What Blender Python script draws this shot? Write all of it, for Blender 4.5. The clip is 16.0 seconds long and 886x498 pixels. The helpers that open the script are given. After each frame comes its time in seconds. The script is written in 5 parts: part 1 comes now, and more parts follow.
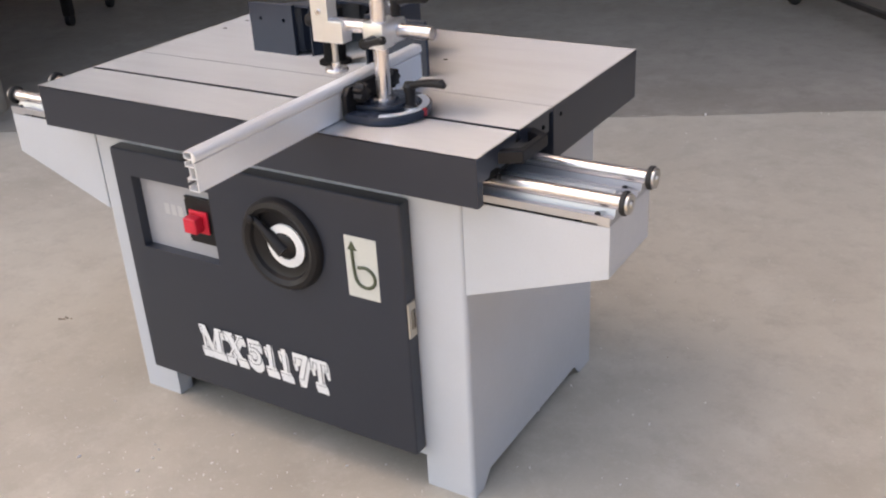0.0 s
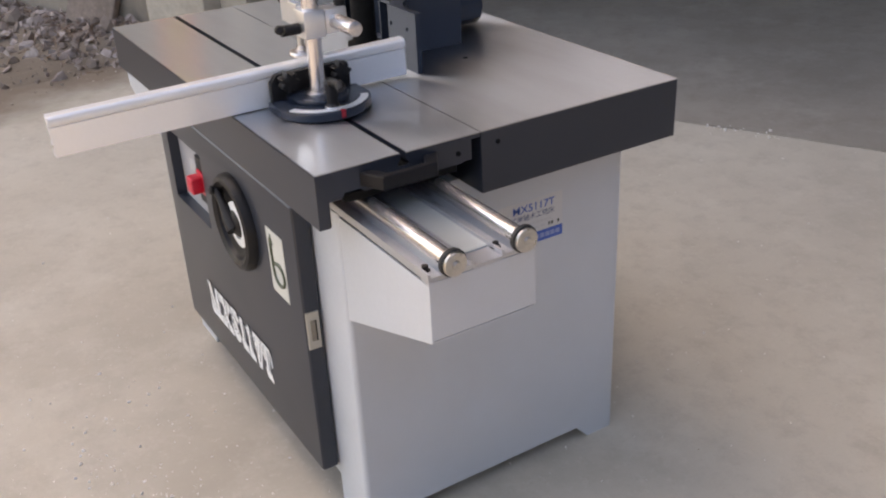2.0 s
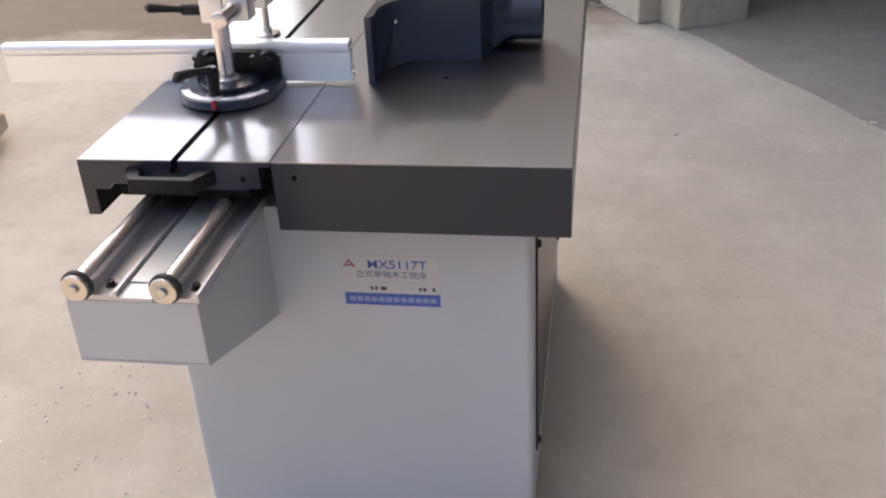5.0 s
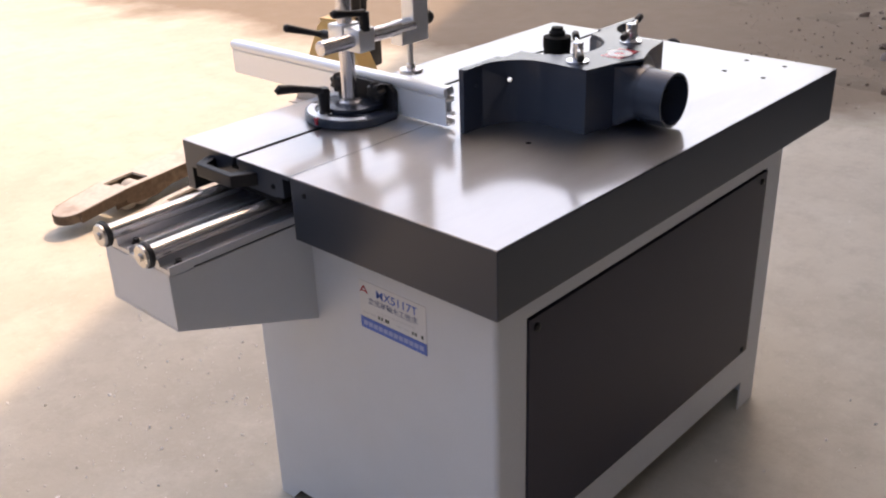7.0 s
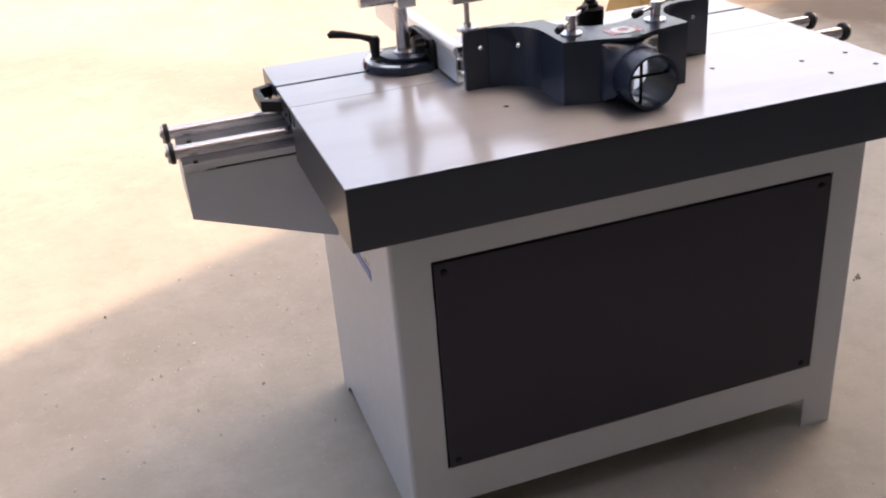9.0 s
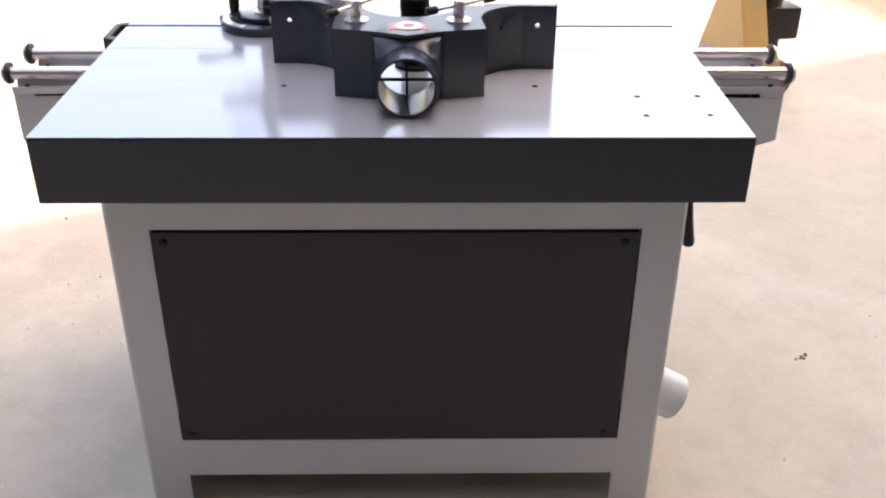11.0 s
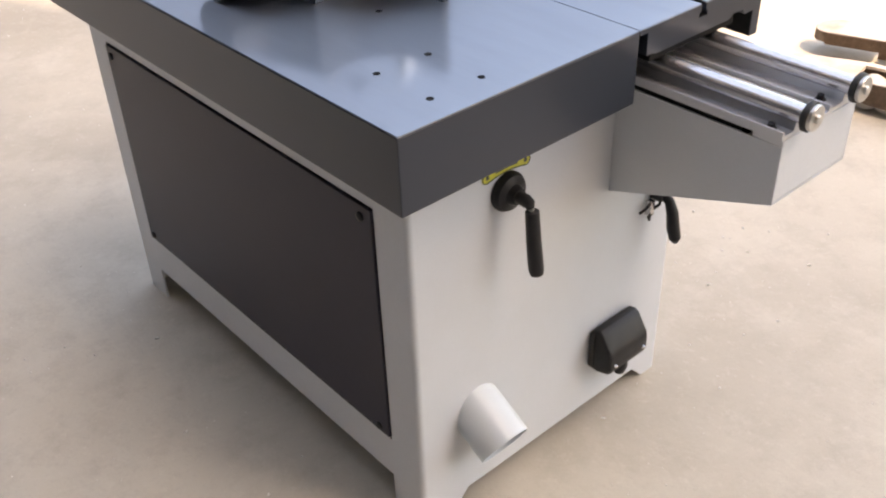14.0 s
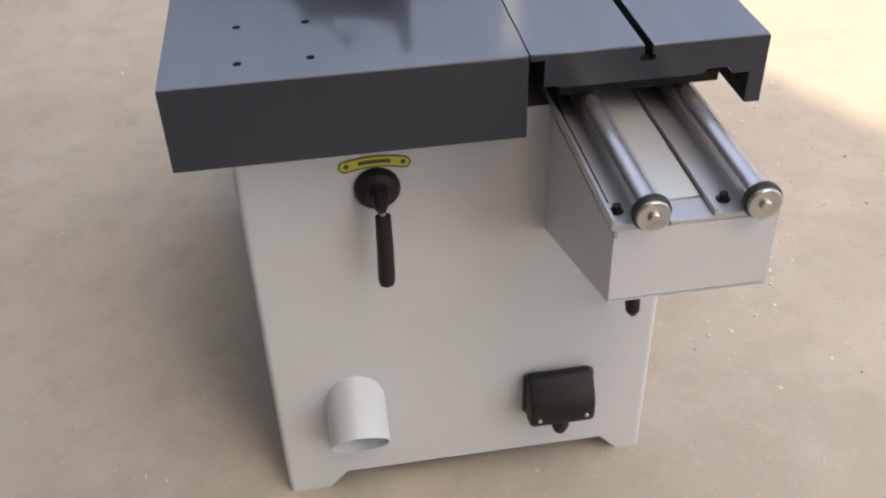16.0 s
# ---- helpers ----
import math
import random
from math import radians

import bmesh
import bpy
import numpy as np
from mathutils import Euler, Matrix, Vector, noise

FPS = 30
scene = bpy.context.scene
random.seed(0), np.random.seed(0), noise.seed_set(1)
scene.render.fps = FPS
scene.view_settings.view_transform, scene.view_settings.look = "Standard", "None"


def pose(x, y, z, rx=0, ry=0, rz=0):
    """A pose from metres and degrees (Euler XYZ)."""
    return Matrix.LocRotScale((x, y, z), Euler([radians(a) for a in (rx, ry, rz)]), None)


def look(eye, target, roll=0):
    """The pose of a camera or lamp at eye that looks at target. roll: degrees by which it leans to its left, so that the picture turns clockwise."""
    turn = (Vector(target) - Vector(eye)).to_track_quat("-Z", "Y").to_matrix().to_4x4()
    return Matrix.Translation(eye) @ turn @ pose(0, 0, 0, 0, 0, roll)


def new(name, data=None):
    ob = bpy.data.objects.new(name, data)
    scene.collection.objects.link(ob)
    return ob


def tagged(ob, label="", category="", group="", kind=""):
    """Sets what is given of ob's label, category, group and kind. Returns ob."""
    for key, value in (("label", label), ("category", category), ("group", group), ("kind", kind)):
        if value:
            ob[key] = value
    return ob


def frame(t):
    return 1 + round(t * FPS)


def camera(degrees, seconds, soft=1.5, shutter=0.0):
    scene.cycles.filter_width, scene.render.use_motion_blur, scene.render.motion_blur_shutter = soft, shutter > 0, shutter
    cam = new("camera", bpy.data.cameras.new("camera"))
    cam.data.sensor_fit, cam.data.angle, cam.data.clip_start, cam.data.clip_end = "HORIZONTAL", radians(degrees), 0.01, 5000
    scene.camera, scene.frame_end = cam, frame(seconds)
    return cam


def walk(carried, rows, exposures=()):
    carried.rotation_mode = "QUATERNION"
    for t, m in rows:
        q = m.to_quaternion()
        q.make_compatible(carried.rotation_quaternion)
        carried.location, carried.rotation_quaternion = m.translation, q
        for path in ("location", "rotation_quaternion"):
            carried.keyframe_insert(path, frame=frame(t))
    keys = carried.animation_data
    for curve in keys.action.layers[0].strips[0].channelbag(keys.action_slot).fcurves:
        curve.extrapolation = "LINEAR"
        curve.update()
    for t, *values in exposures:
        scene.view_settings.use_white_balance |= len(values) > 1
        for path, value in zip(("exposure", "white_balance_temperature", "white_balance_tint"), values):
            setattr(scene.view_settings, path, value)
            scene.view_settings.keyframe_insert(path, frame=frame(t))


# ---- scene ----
cam = camera(48.6, 16.0, soft=2.1)
PATH = [
    (0, (1.437, -2.238, 1.525), (0.477, -0.726, 0.634), -3.2),
    (0.5, (1.641, -2.051, 1.516), (0.415, -0.758, 0.608), -1.7),
    (1, (1.802, -1.852, 1.521), (0.435, -0.752, 0.561), -2.6),
    (1.5, (1.899, -1.6, 1.499), (0.491, -0.557, 0.534), -1.2),
    (2, (1.971, -1.369, 1.498), (0.445, -0.467, 0.572), -2.9),
    (2.5, (2.083, -1.159, 1.517), (0.447, -0.484, 0.585), -2.1),
    (3, (2.129, -0.86, 1.495), (0.438, -0.395, 0.533), -3.3),
    (5.5, (1.871, 0.248, 1.493), (0.218, -0.32, 0.523), -2.2),
    (6, (1.794, 0.488, 1.492), (0.274, -0.386, 0.529), -2.0),
    (6.5, (1.741, 0.689, 1.515), (0.366, -0.429, 0.589), -3.2),
    (7, (1.593, 0.82, 1.504), (0.281, -0.411, 0.631), -1.9),
    (7.5, (1.442, 0.959, 1.525), (0.25, -0.386, 0.649), -1.9),
    (8, (1.252, 1.2, 1.522), (0.288, -0.319, 0.647), -0.1),
    (8.2, (1.189, 1.28, 1.523), (0.315, -0.292, 0.648), -1.4),
    (10.5, (0.195, 1.559, 1.525), (0.102, -0.188, 0.555), -1.6),
    (11, (-0.055, 1.502, 1.51), (-0.088, -0.24, 0.529), 0.4),
    (11.5, (-0.311, 1.45, 1.502), (-0.081, -0.281, 0.528), 0.1),
    (12, (-0.628, 1.407, 1.479), (-0.089, -0.249, 0.495), -1.7),
    (12.5, (-0.796, 1.245, 1.472), (-0.1, -0.318, 0.437), -1.2),
    (13, (-1.037, 1.023, 1.477), (-0.183, -0.432, 0.404), -3.1),
    (13.5, (-1.306, 0.812, 1.48), (-0.241, -0.449, 0.35), 1.3),
    (14, (-1.46, 0.659, 1.461), (-0.212, -0.401, 0.312), -2.1),
    (14.5, (-1.504, 0.418, 1.464), (-0.214, -0.495, 0.239), -0.6),
    (15, (-1.59, 0.215, 1.456), (-0.167, -0.483, 0.236), -0.9),
    (15.5, (-1.704, -0.026, 1.466), (-0.194, -0.468, 0.23), 1.4),
    (16, (-1.722, -0.197, 1.445), (-0.149, -0.415, 0.229), -1.7),
]
EXPOSURES = [(t, e, k, 22 if 7 < t < 9 else 20 if 9 < t < 14 else 14.5 if t > 14 else 17) for t, e, k in ((0, 2.0, 9200), (1.5, 1.93, 9150), (3, 1.98, 9200), (5.5, 2.17, 9100), (6, 2.14, 9100), (6.5, 2.06, 9100), (7.5, 1.82, 9200), (8.2, 1.82, 9300), (10.5, 2.46, 9350), (11.5, 2.76, 9400), (12, 2.80, 9350), (13, 2.80, 9350), (14.5, 2.38, 9400), (16, 2.08, 9500))]
walk(cam, [(t, look(eye, target, roll)) for t, eye, target, roll in PATH], EXPOSURES)

# ---- light ----
world = bpy.data.worlds.new("sky")
scene.world = world
world.use_nodes = True
wn = world.node_tree
sky = wn.nodes.new("ShaderNodeTexSky")
sky.sky_type = "NISHITA"
sky.sun_disc = False
sky.sun_elevation = radians(58)
sky.sun_rotation = radians(-88)
sky.air_density, sky.dust_density, sky.ozone_density = 1.0, 2.0, 1.0
wn.links.new(sky.outputs[0], wn.nodes["Background"].inputs[0])
wn.nodes["Background"].inputs[1].default_value = 0.15

TURN = 27.07                                  # the workshop front stands askew to the machine
SHOP = pose(0, 0, 0, 0, 0, TURN)
el = radians(58)
az = radians(88)
sun_way = Vector((-math.sin(az) * math.cos(el), math.cos(az) * math.cos(el), math.sin(el)))
sun = new("sun", bpy.data.lights.new("sun", "SUN"))
sun.data.energy, sun.data.angle, sun.data.color = 0.98, radians(0.6), (1.0, 0.88, 0.79)
sun.matrix_world = look(sun_way * 30, (0, 0, 0))


# ---- materials ----
def mat(name, color, rough=0.5, metal=0.0, grain=0.06, scale=60, bump=0.0, spots=None, spot_scale=4, rough_var=0.08,
        stretch=(1, 1, 1), coords="Object", coat=0.0, spot_lo=0.45, spot_hi=0.7, bump_scale=None, spec=0.5, lay=None, broad=0.0, broad_rough=0.62):
    m = bpy.data.materials.new(name)
    m.use_nodes = True
    t = m.node_tree
    b = t.nodes["Principled BSDF"]
    b.inputs["Metallic"].default_value = metal
    b.inputs["Coat Weight"].default_value = coat
    b.inputs["Specular IOR Level"].default_value = spec
    if lay:
        # ground in one direction: the sheen spreads across the lay
        way = t.nodes.new("ShaderNodeCombineXYZ")
        for k in range(3):
            way.inputs[k].default_value = lay[k]
        t.links.new(way.outputs[0], b.inputs["Tangent"])
        b.inputs["Anisotropic"].default_value = 0.5
    tc = t.nodes.new("ShaderNodeTexCoord")
    mp = t.nodes.new("ShaderNodeMapping")
    mp.inputs["Scale"].default_value = stretch
    t.links.new(tc.outputs[coords], mp.inputs["Vector"])

    def field(sc, detail=4, rgh=0.6):
        n = t.nodes.new("ShaderNodeTexNoise")
        n.inputs["Scale"].default_value, n.inputs["Detail"].default_value = sc, detail
        n.inputs["Roughness"].default_value = rgh
        t.links.new(mp.outputs[0], n.inputs["Vector"])
        return n.outputs["Fac"]

    def remap(src, lo, hi, a, z):
        r = t.nodes.new("ShaderNodeMapRange")
        r.inputs[1].default_value, r.inputs[2].default_value, r.inputs[3].default_value, r.inputs[4].default_value = lo, hi, a, z
        t.links.new(src, r.inputs[0])
        return r.outputs[0]

    fine = field(scale)
    v = remap(fine, 0.3, 0.7, 1 - grain, 1 + grain)
    mul = t.nodes.new("ShaderNodeVectorMath")
    mul.operation = "SCALE"
    mul.inputs[0].default_value = color
    t.links.new(v, mul.inputs["Scale"])
    out = mul.outputs[0]
    if spots:
        mx = t.nodes.new("ShaderNodeMix")
        mx.data_type = "RGBA"
        t.links.new(remap(field(spot_scale, 6), spot_lo, spot_hi, 0, 1), mx.inputs[0])
        t.links.new(out, mx.inputs[6])
        mx.inputs[7].default_value = (*spots, 1)
        out = mx.outputs[2]
    t.links.new(out, b.inputs["Base Color"])
    t.links.new(remap(field(scale * 0.35), 0.3, 0.7, max(0.02, rough - rough_var), rough + rough_var), b.inputs["Roughness"])
    if bump:
        bp = t.nodes.new("ShaderNodeBump")
        bp.inputs["Strength"].default_value, bp.inputs["Distance"].default_value = bump, 0.004
        t.links.new(field(bump_scale or scale, 8), bp.inputs["Height"])
        t.links.new(bp.outputs[0], b.inputs["Normal"])
    if broad:
        # fine scratches scatter part of the light widely
        b2 = t.nodes.new("ShaderNodeBsdfPrincipled")
        b2.inputs["Metallic"].default_value, b2.inputs["Roughness"].default_value = metal, broad_rough
        t.links.new(out, b2.inputs["Base Color"])
        if lay:
            t.links.new(way.outputs[0], b2.inputs["Tangent"])
            b2.inputs["Anisotropic"].default_value = 0.95
        mixer = t.nodes.new("ShaderNodeMixShader")
        mixer.inputs[0].default_value = broad
        t.links.new(b.outputs[0], mixer.inputs[1])
        t.links.new(b2.outputs[0], mixer.inputs[2])
        t.links.new(mixer.outputs[0], t.nodes["Material Output"].inputs[0])
    return m


WHITE = mat("pale_grey_paint", (0.532, 0.553, 0.578), 0.38, 0, 0.02, 220, bump=0.02, bump_scale=300, spots=(0.507, 0.525, 0.543), spot_scale=3)
STUB = mat("pale_blue_grey_enamel", (0.55, 0.60, 0.635), 0.30, 0, 0.006, 120, rough_var=0.01)
DARK = mat("dark_grey_paint", (0.027, 0.032, 0.043), 0.30, 0, 0.008, 12, spots=(0.030, 0.035, 0.046), spot_scale=2, spec=0.42, rough_var=0.0)
PANEL = mat("charcoal_panel_paint", (0.050, 0.0475, 0.060), 0.24, 0, 0.008, 12, spots=(0.053, 0.050, 0.063), spot_scale=1.2, spec=0.10, rough_var=0.0)
CAST = mat("blue_grey_casting_paint", (0.024, 0.032, 0.048), 0.24, 0, 0.02, 30, rough_var=0.02)
STEEL = mat("ground_steel", (0.595, 0.615, 0.645), 0.13, 1.0, 0.008, 30, stretch=(1, 5, 1), rough_var=0.004, spots=(0.555, 0.572, 0.598), spot_scale=2.2, lay=(0, 1, 0), broad=0.57, broad_rough=0.58)
ZINC = mat("zinc_plated_steel", (0.53, 0.54, 0.56), 0.30, 0.75, 0.01, 6, stretch=(0.5, 6, 1), rough_var=0.0, broad=0.3)
CHROME = mat("chromed_steel", (0.72, 0.72, 0.74), 0.17, 1.0, 0.02, 60, rough_var=0.03, broad=0.15)
ALU = mat("anodised_aluminium", (0.86, 0.86, 0.86), 0.31, 0.4, 0.01, 20, stretch=(1, 6, 6), rough_var=0.01)
CLAMP = mat("cast_clamp_aluminium", (0.80, 0.80, 0.79), 0.36, 0.85, 0.02, 60, rough_var=0.02)
SATIN = mat("satin_plated_steel", (0.70, 0.675, 0.675), 0.23, 1.0, 0.02, 60, rough_var=0.02, broad=0.25)
GALV = mat("pale_galvanised_sheet", (0.60, 0.63, 0.61), 0.32, 0.4, 0.02, 25, rough_var=0.02)
PLATE = mat("grey_switch_plate", (0.40, 0.40, 0.415), 0.4, 0.1, 0.03, 40)
BARE = mat("bare_turned_steel", (0.55, 0.53, 0.50), 0.33, 1.0, 0.08, 140)
BLACK = mat("black_plastic", (0.013, 0.0122, 0.013), 0.42, 0, 0.1, 150, bump=0.05, spec=0.26)
HANDLE = mat("dark_handle_paint", (0.012, 0.012, 0.014), 0.40, 0, 0.02, 60, rough_var=0.03, spec=0.22)
RUBBER = mat("black_rubber", (0.016, 0.016, 0.016), 0.6, 0, 0.1, 150)
# near-black: oily steel parts, and the shade painted inside the table's lip
SLOT = mat("oily_shaded_steel", (0.014, 0.0135, 0.013), 0.6, 0.0, 0.15, 80, spec=0.05)
RED = mat("red_plastic", (0.66, 0.020, 0.045), 0.35, 0, 0.05, 100)
SCARLET = mat("scarlet_print", (0.46, 0.022, 0.035), 0.24, 0, 0.06, 100)
PRINT = mat("white_print", (0.78, 0.78, 0.77), 0.5, 0, 0.04, 180)
PAPER = mat("pale_sticker_paper", (0.58, 0.585, 0.535), 0.45, 0, 0.02, 120, spots=(0.55, 0.555, 0.51), spot_scale=9)
STICKER = mat("clear_sticker_film", (0.565, 0.56, 0.55), 0.38, 0, 0.02, 120, spots=(0.55, 0.545, 0.535), spot_scale=9)
BLUE = mat("blue_print", (0.05, 0.12, 0.42), 0.45, 0, 0.06, 140)
BAND_PRINT = mat("pale_blue_print", (0.25, 0.31, 0.52), 0.5, 0, 0.05, 140)
NAVY = mat("navy_print", (0.09, 0.11, 0.20), 0.5, 0, 0.05, 140)
INK = mat("dark_print", (0.05, 0.06, 0.045), 0.5, 0, 0.05, 140)
OLIVE = mat("olive_print", (0.07, 0.085, 0.05), 0.5, 0, 0.05, 140)
TAG = mat("yellow_tag_enamel", (0.52, 0.49, 0.06), 0.45, 0, 0.05, 140)
YELLOW = mat("worn_yellow_paint", (0.57, 0.365, 0.14), 0.5, 0, 0.05, 40, bump=0.04, spots=(0.48, 0.35, 0.20), spot_scale=6, spot_lo=0.5, spot_hi=0.8)
FORK = mat("dusty_scuffed_fork_paint", (0.485, 0.43, 0.38), 0.6, 0.0, 0.10, 50, bump=0.12, spots=(0.31, 0.245, 0.20), spot_scale=5, spot_lo=0.54, spot_hi=0.72)
ROLLER = mat("pale_nylon", (0.50, 0.48, 0.45), 0.55, 0, 0.08, 40, spots=(0.36, 0.33, 0.29), spot_scale=20)
CLOD = mat("dry_dirt_clods", (0.35, 0.285, 0.23), 0.95, 0, 0.2, 40, spots=(0.26, 0.205, 0.16), spot_scale=12)
EDGE = mat("dark_brown_edge", (0.10, 0.066, 0.045), 0.75, 0.1, 0.25, 60, bump=0.3, spots=(0.20, 0.15, 0.11), spot_scale=14, spot_lo=0.5, spot_hi=0.7)
RUST = mat("rusty_brown_steel", (0.17, 0.10, 0.065), 0.7, 0.2, 0.25, 60, bump=0.3, spots=(0.30, 0.22, 0.15), spot_scale=12)
GREASE = mat("greasy_black_iron", (0.035, 0.030, 0.028), 0.45, 0.3, 0.2, 50, bump=0.2)
CONCRETE = mat("rendered_concrete", (0.46, 0.405, 0.335), 0.9, 0, 0.12, 22, bump=0.8, bump_scale=24, spots=(0.31, 0.265, 0.215), spot_scale=1.6, spot_lo=0.5, spot_hi=0.75)
PLASTER = mat("grimy_plaster", (0.56, 0.53, 0.50), 0.9, 0, 0.10, 10, bump=0.3, spots=(0.40, 0.375, 0.35), spot_scale=0.9)
# blue of the added wall, set for its reflection in the table
SHEET = mat("blue_for_reflection", (0.085, 0.150, 0.275), 0.6, 0, 0.08, 8, bump=0.1, spots=(0.098, 0.165, 0.29), spot_scale=1.2)
STONE = mat("broken_concrete", (0.255, 0.20, 0.168), 0.95, 0, 0.25, 25, bump=0.6, spots=(0.15, 0.112, 0.09), spot_scale=7)
FLAKE = mat("pale_plaster_flakes", (0.40, 0.335, 0.305), 0.9, 0, 0.25, 40, bump=0.3, spots=(0.24, 0.172, 0.15), spot_scale=9)
LATCH = mat("dull_plated_latch", (0.47, 0.43, 0.36), 0.4, 0.3, 0.05, 60)
LATCH_DEEP = mat("dull_brown_latch_slot", (0.24, 0.205, 0.16), 0.5, 0.2, 0.1, 60)
GRIT = mat("pale_grit", (0.72, 0.69, 0.65), 0.9, 0, 0.15, 90)
FADED = mat("faded_grey_print", (0.50, 0.50, 0.49), 0.5, 0, 0.04, 150)
BANNER = mat("orange_red_cloth", (0.60, 0.12, 0.05), 0.7, 0, 0.1, 40)
BANNER_Y = mat("yellow_cloth", (0.72, 0.50, 0.10), 0.7, 0, 0.1, 40)


def frosted(name, color):
    m = bpy.data.materials.new(name)
    m.use_nodes = True
    t = m.node_tree
    thin = t.nodes.new("ShaderNodeBsdfTranslucent")
    n = t.nodes.new("ShaderNodeTexNoise")
    n.inputs["Scale"].default_value = 3.0
    r = t.nodes.new("ShaderNodeMix")
    r.data_type = "RGBA"
    r.inputs[6].default_value = (*color, 1)
    r.inputs[7].default_value = (*[c * 0.8 for c in color], 1)
    t.links.new(n.outputs["Fac"], r.inputs[0])
    t.links.new(r.outputs[2], thin.inputs["Color"])
    t.links.new(thin.outputs[0], t.nodes["Material Output"].inputs[0])
    return m


# translucent panes of the added rear windows; colour sets how much light enters
FROST = frosted("frosted_glass", (0.43, 0.445, 0.47))


def ground_mat(name, color, stain, dust, rough, soil=None):
    m = bpy.data.materials.new(name)
    m.use_nodes = True
    t = m.node_tree
    b = t.nodes["Principled BSDF"]
    b.inputs["Specular IOR Level"].default_value = 0.25
    tc = t.nodes.new("ShaderNodeTexCoord")

    def field(sc, detail=6, rgh=0.6):
        n = t.nodes.new("ShaderNodeTexNoise")
        n.inputs["Scale"].default_value, n.inputs["Detail"].default_value = sc, detail
        n.inputs["Roughness"].default_value = rgh
        t.links.new(tc.outputs["Object"], n.inputs["Vector"])
        return n.outputs["Fac"]

    def ramp(src, lo, hi, a=0.0, z=1.0):
        r = t.nodes.new("ShaderNodeMapRange")
        r.inputs[1].default_value, r.inputs[2].default_value, r.inputs[3].default_value, r.inputs[4].default_value = lo, hi, a, z
        t.links.new(src, r.inputs[0])
        return r.outputs[0]

    def blend(fac, a, z):
        x = t.nodes.new("ShaderNodeMix")
        x.data_type = "RGBA"
        t.links.new(fac, x.inputs[0])
        for k, c in ((6, a), (7, z)):
            if isinstance(c, tuple):
                x.inputs[k].default_value = (*c, 1)
            else:
                t.links.new(c, x.inputs[k])
        return x.outputs[2]

    c = blend(ramp(field(0.55, 5), 0.40, 0.68), color, stain)
    c = blend(ramp(field(2.7, 8, 0.7), 0.50, 0.76, 0, 0.65), c, dust)
    c = blend(ramp(field(9, 7, 0.75), 0.48, 0.70, 0, 0.62), c, stain)
    c = blend(ramp(field(30, 6, 0.8), 0.54, 0.78, 0, 0.55), c, dust)
    c = blend(ramp(field(110, 4), 0.56, 0.78, 0, 0.4), c, stain)
    if soil:
        # soil trodden over the concrete on the rubble's side of the yard
        way = t.nodes.new("ShaderNodeVectorMath")
        way.operation = "DOT_PRODUCT"
        way.inputs[1].default_value = (-1.1, -0.15, 0)
        t.links.new(tc.outputs["Object"], way.inputs[0])
        far = t.nodes.new("ShaderNodeMath")
        far.operation = "MULTIPLY_ADD"
        far.inputs[1].default_value, far.inputs[2].default_value = 1.4, -0.7
        t.links.new(field(1.3, 5), far.inputs[0])
        tot = t.nodes.new("ShaderNodeMath")
        t.links.new(way.outputs["Value"], tot.inputs[0])
        t.links.new(far.outputs[0], tot.inputs[1])
        c = blend(ramp(tot.outputs[0], 3.1, 3.6, 0, 0.92), c, soil)
    t.links.new(c, b.inputs["Base Color"])
    t.links.new(ramp(field(6), 0.3, 0.7, rough - 0.1, rough + 0.1), b.inputs["Roughness"])
    bp = t.nodes.new("ShaderNodeBump")
    bp.inputs["Strength"].default_value, bp.inputs["Distance"].default_value = 0.22, 0.006
    t.links.new(field(38, 8, 0.7), bp.inputs["Height"])
    t.links.new(bp.outputs[0], b.inputs["Normal"])
    return m


YARD = ground_mat("dusty_yard_concrete", (0.525, 0.478, 0.400), (0.392, 0.352, 0.292), (0.605, 0.562, 0.485), 0.85, (0.195, 0.146, 0.106))
GRIME = mat("grimy_render", (0.30, 0.258, 0.212), 0.9, 0, 0.12, 22, bump=0.5, bump_scale=45, spots=(0.18, 0.15, 0.122), spot_scale=1.3, spot_lo=0.45, spot_hi=0.75)
FLOOR = ground_mat("dark_shop_concrete", (0.34, 0.305, 0.264), (0.245, 0.216, 0.185), (0.42, 0.38, 0.333), 0.75)
DIRT = ground_mat("brown_dirt", (0.235, 0.185, 0.140), (0.165, 0.128, 0.096), (0.32, 0.27, 0.22), 0.95)


# ---- mesh helpers ----
def part(name, bm, material, parent=None, label="", m=None, smooth=False):
    bmesh.ops.recalc_face_normals(bm, faces=bm.faces)
    me = bpy.data.meshes.new(name)
    bm.to_mesh(me)
    bm.free()
    me.materials.append(material)
    if smooth:
        for p in me.polygons:
            p.use_smooth = True
        me.set_sharp_from_angle(angle=radians(32))
    ob = new(name, me)
    if parent is not None:
        ob.parent = parent
    if m is not None:
        ob.matrix_basis = m
    return tagged(ob, label)


def thing(name, label, category, group="", m=None, kind=""):
    ob = new(name)
    ob.empty_display_size = 0.1
    if m is not None:
        ob.matrix_basis = m
    return tagged(ob, label, category, group, kind)


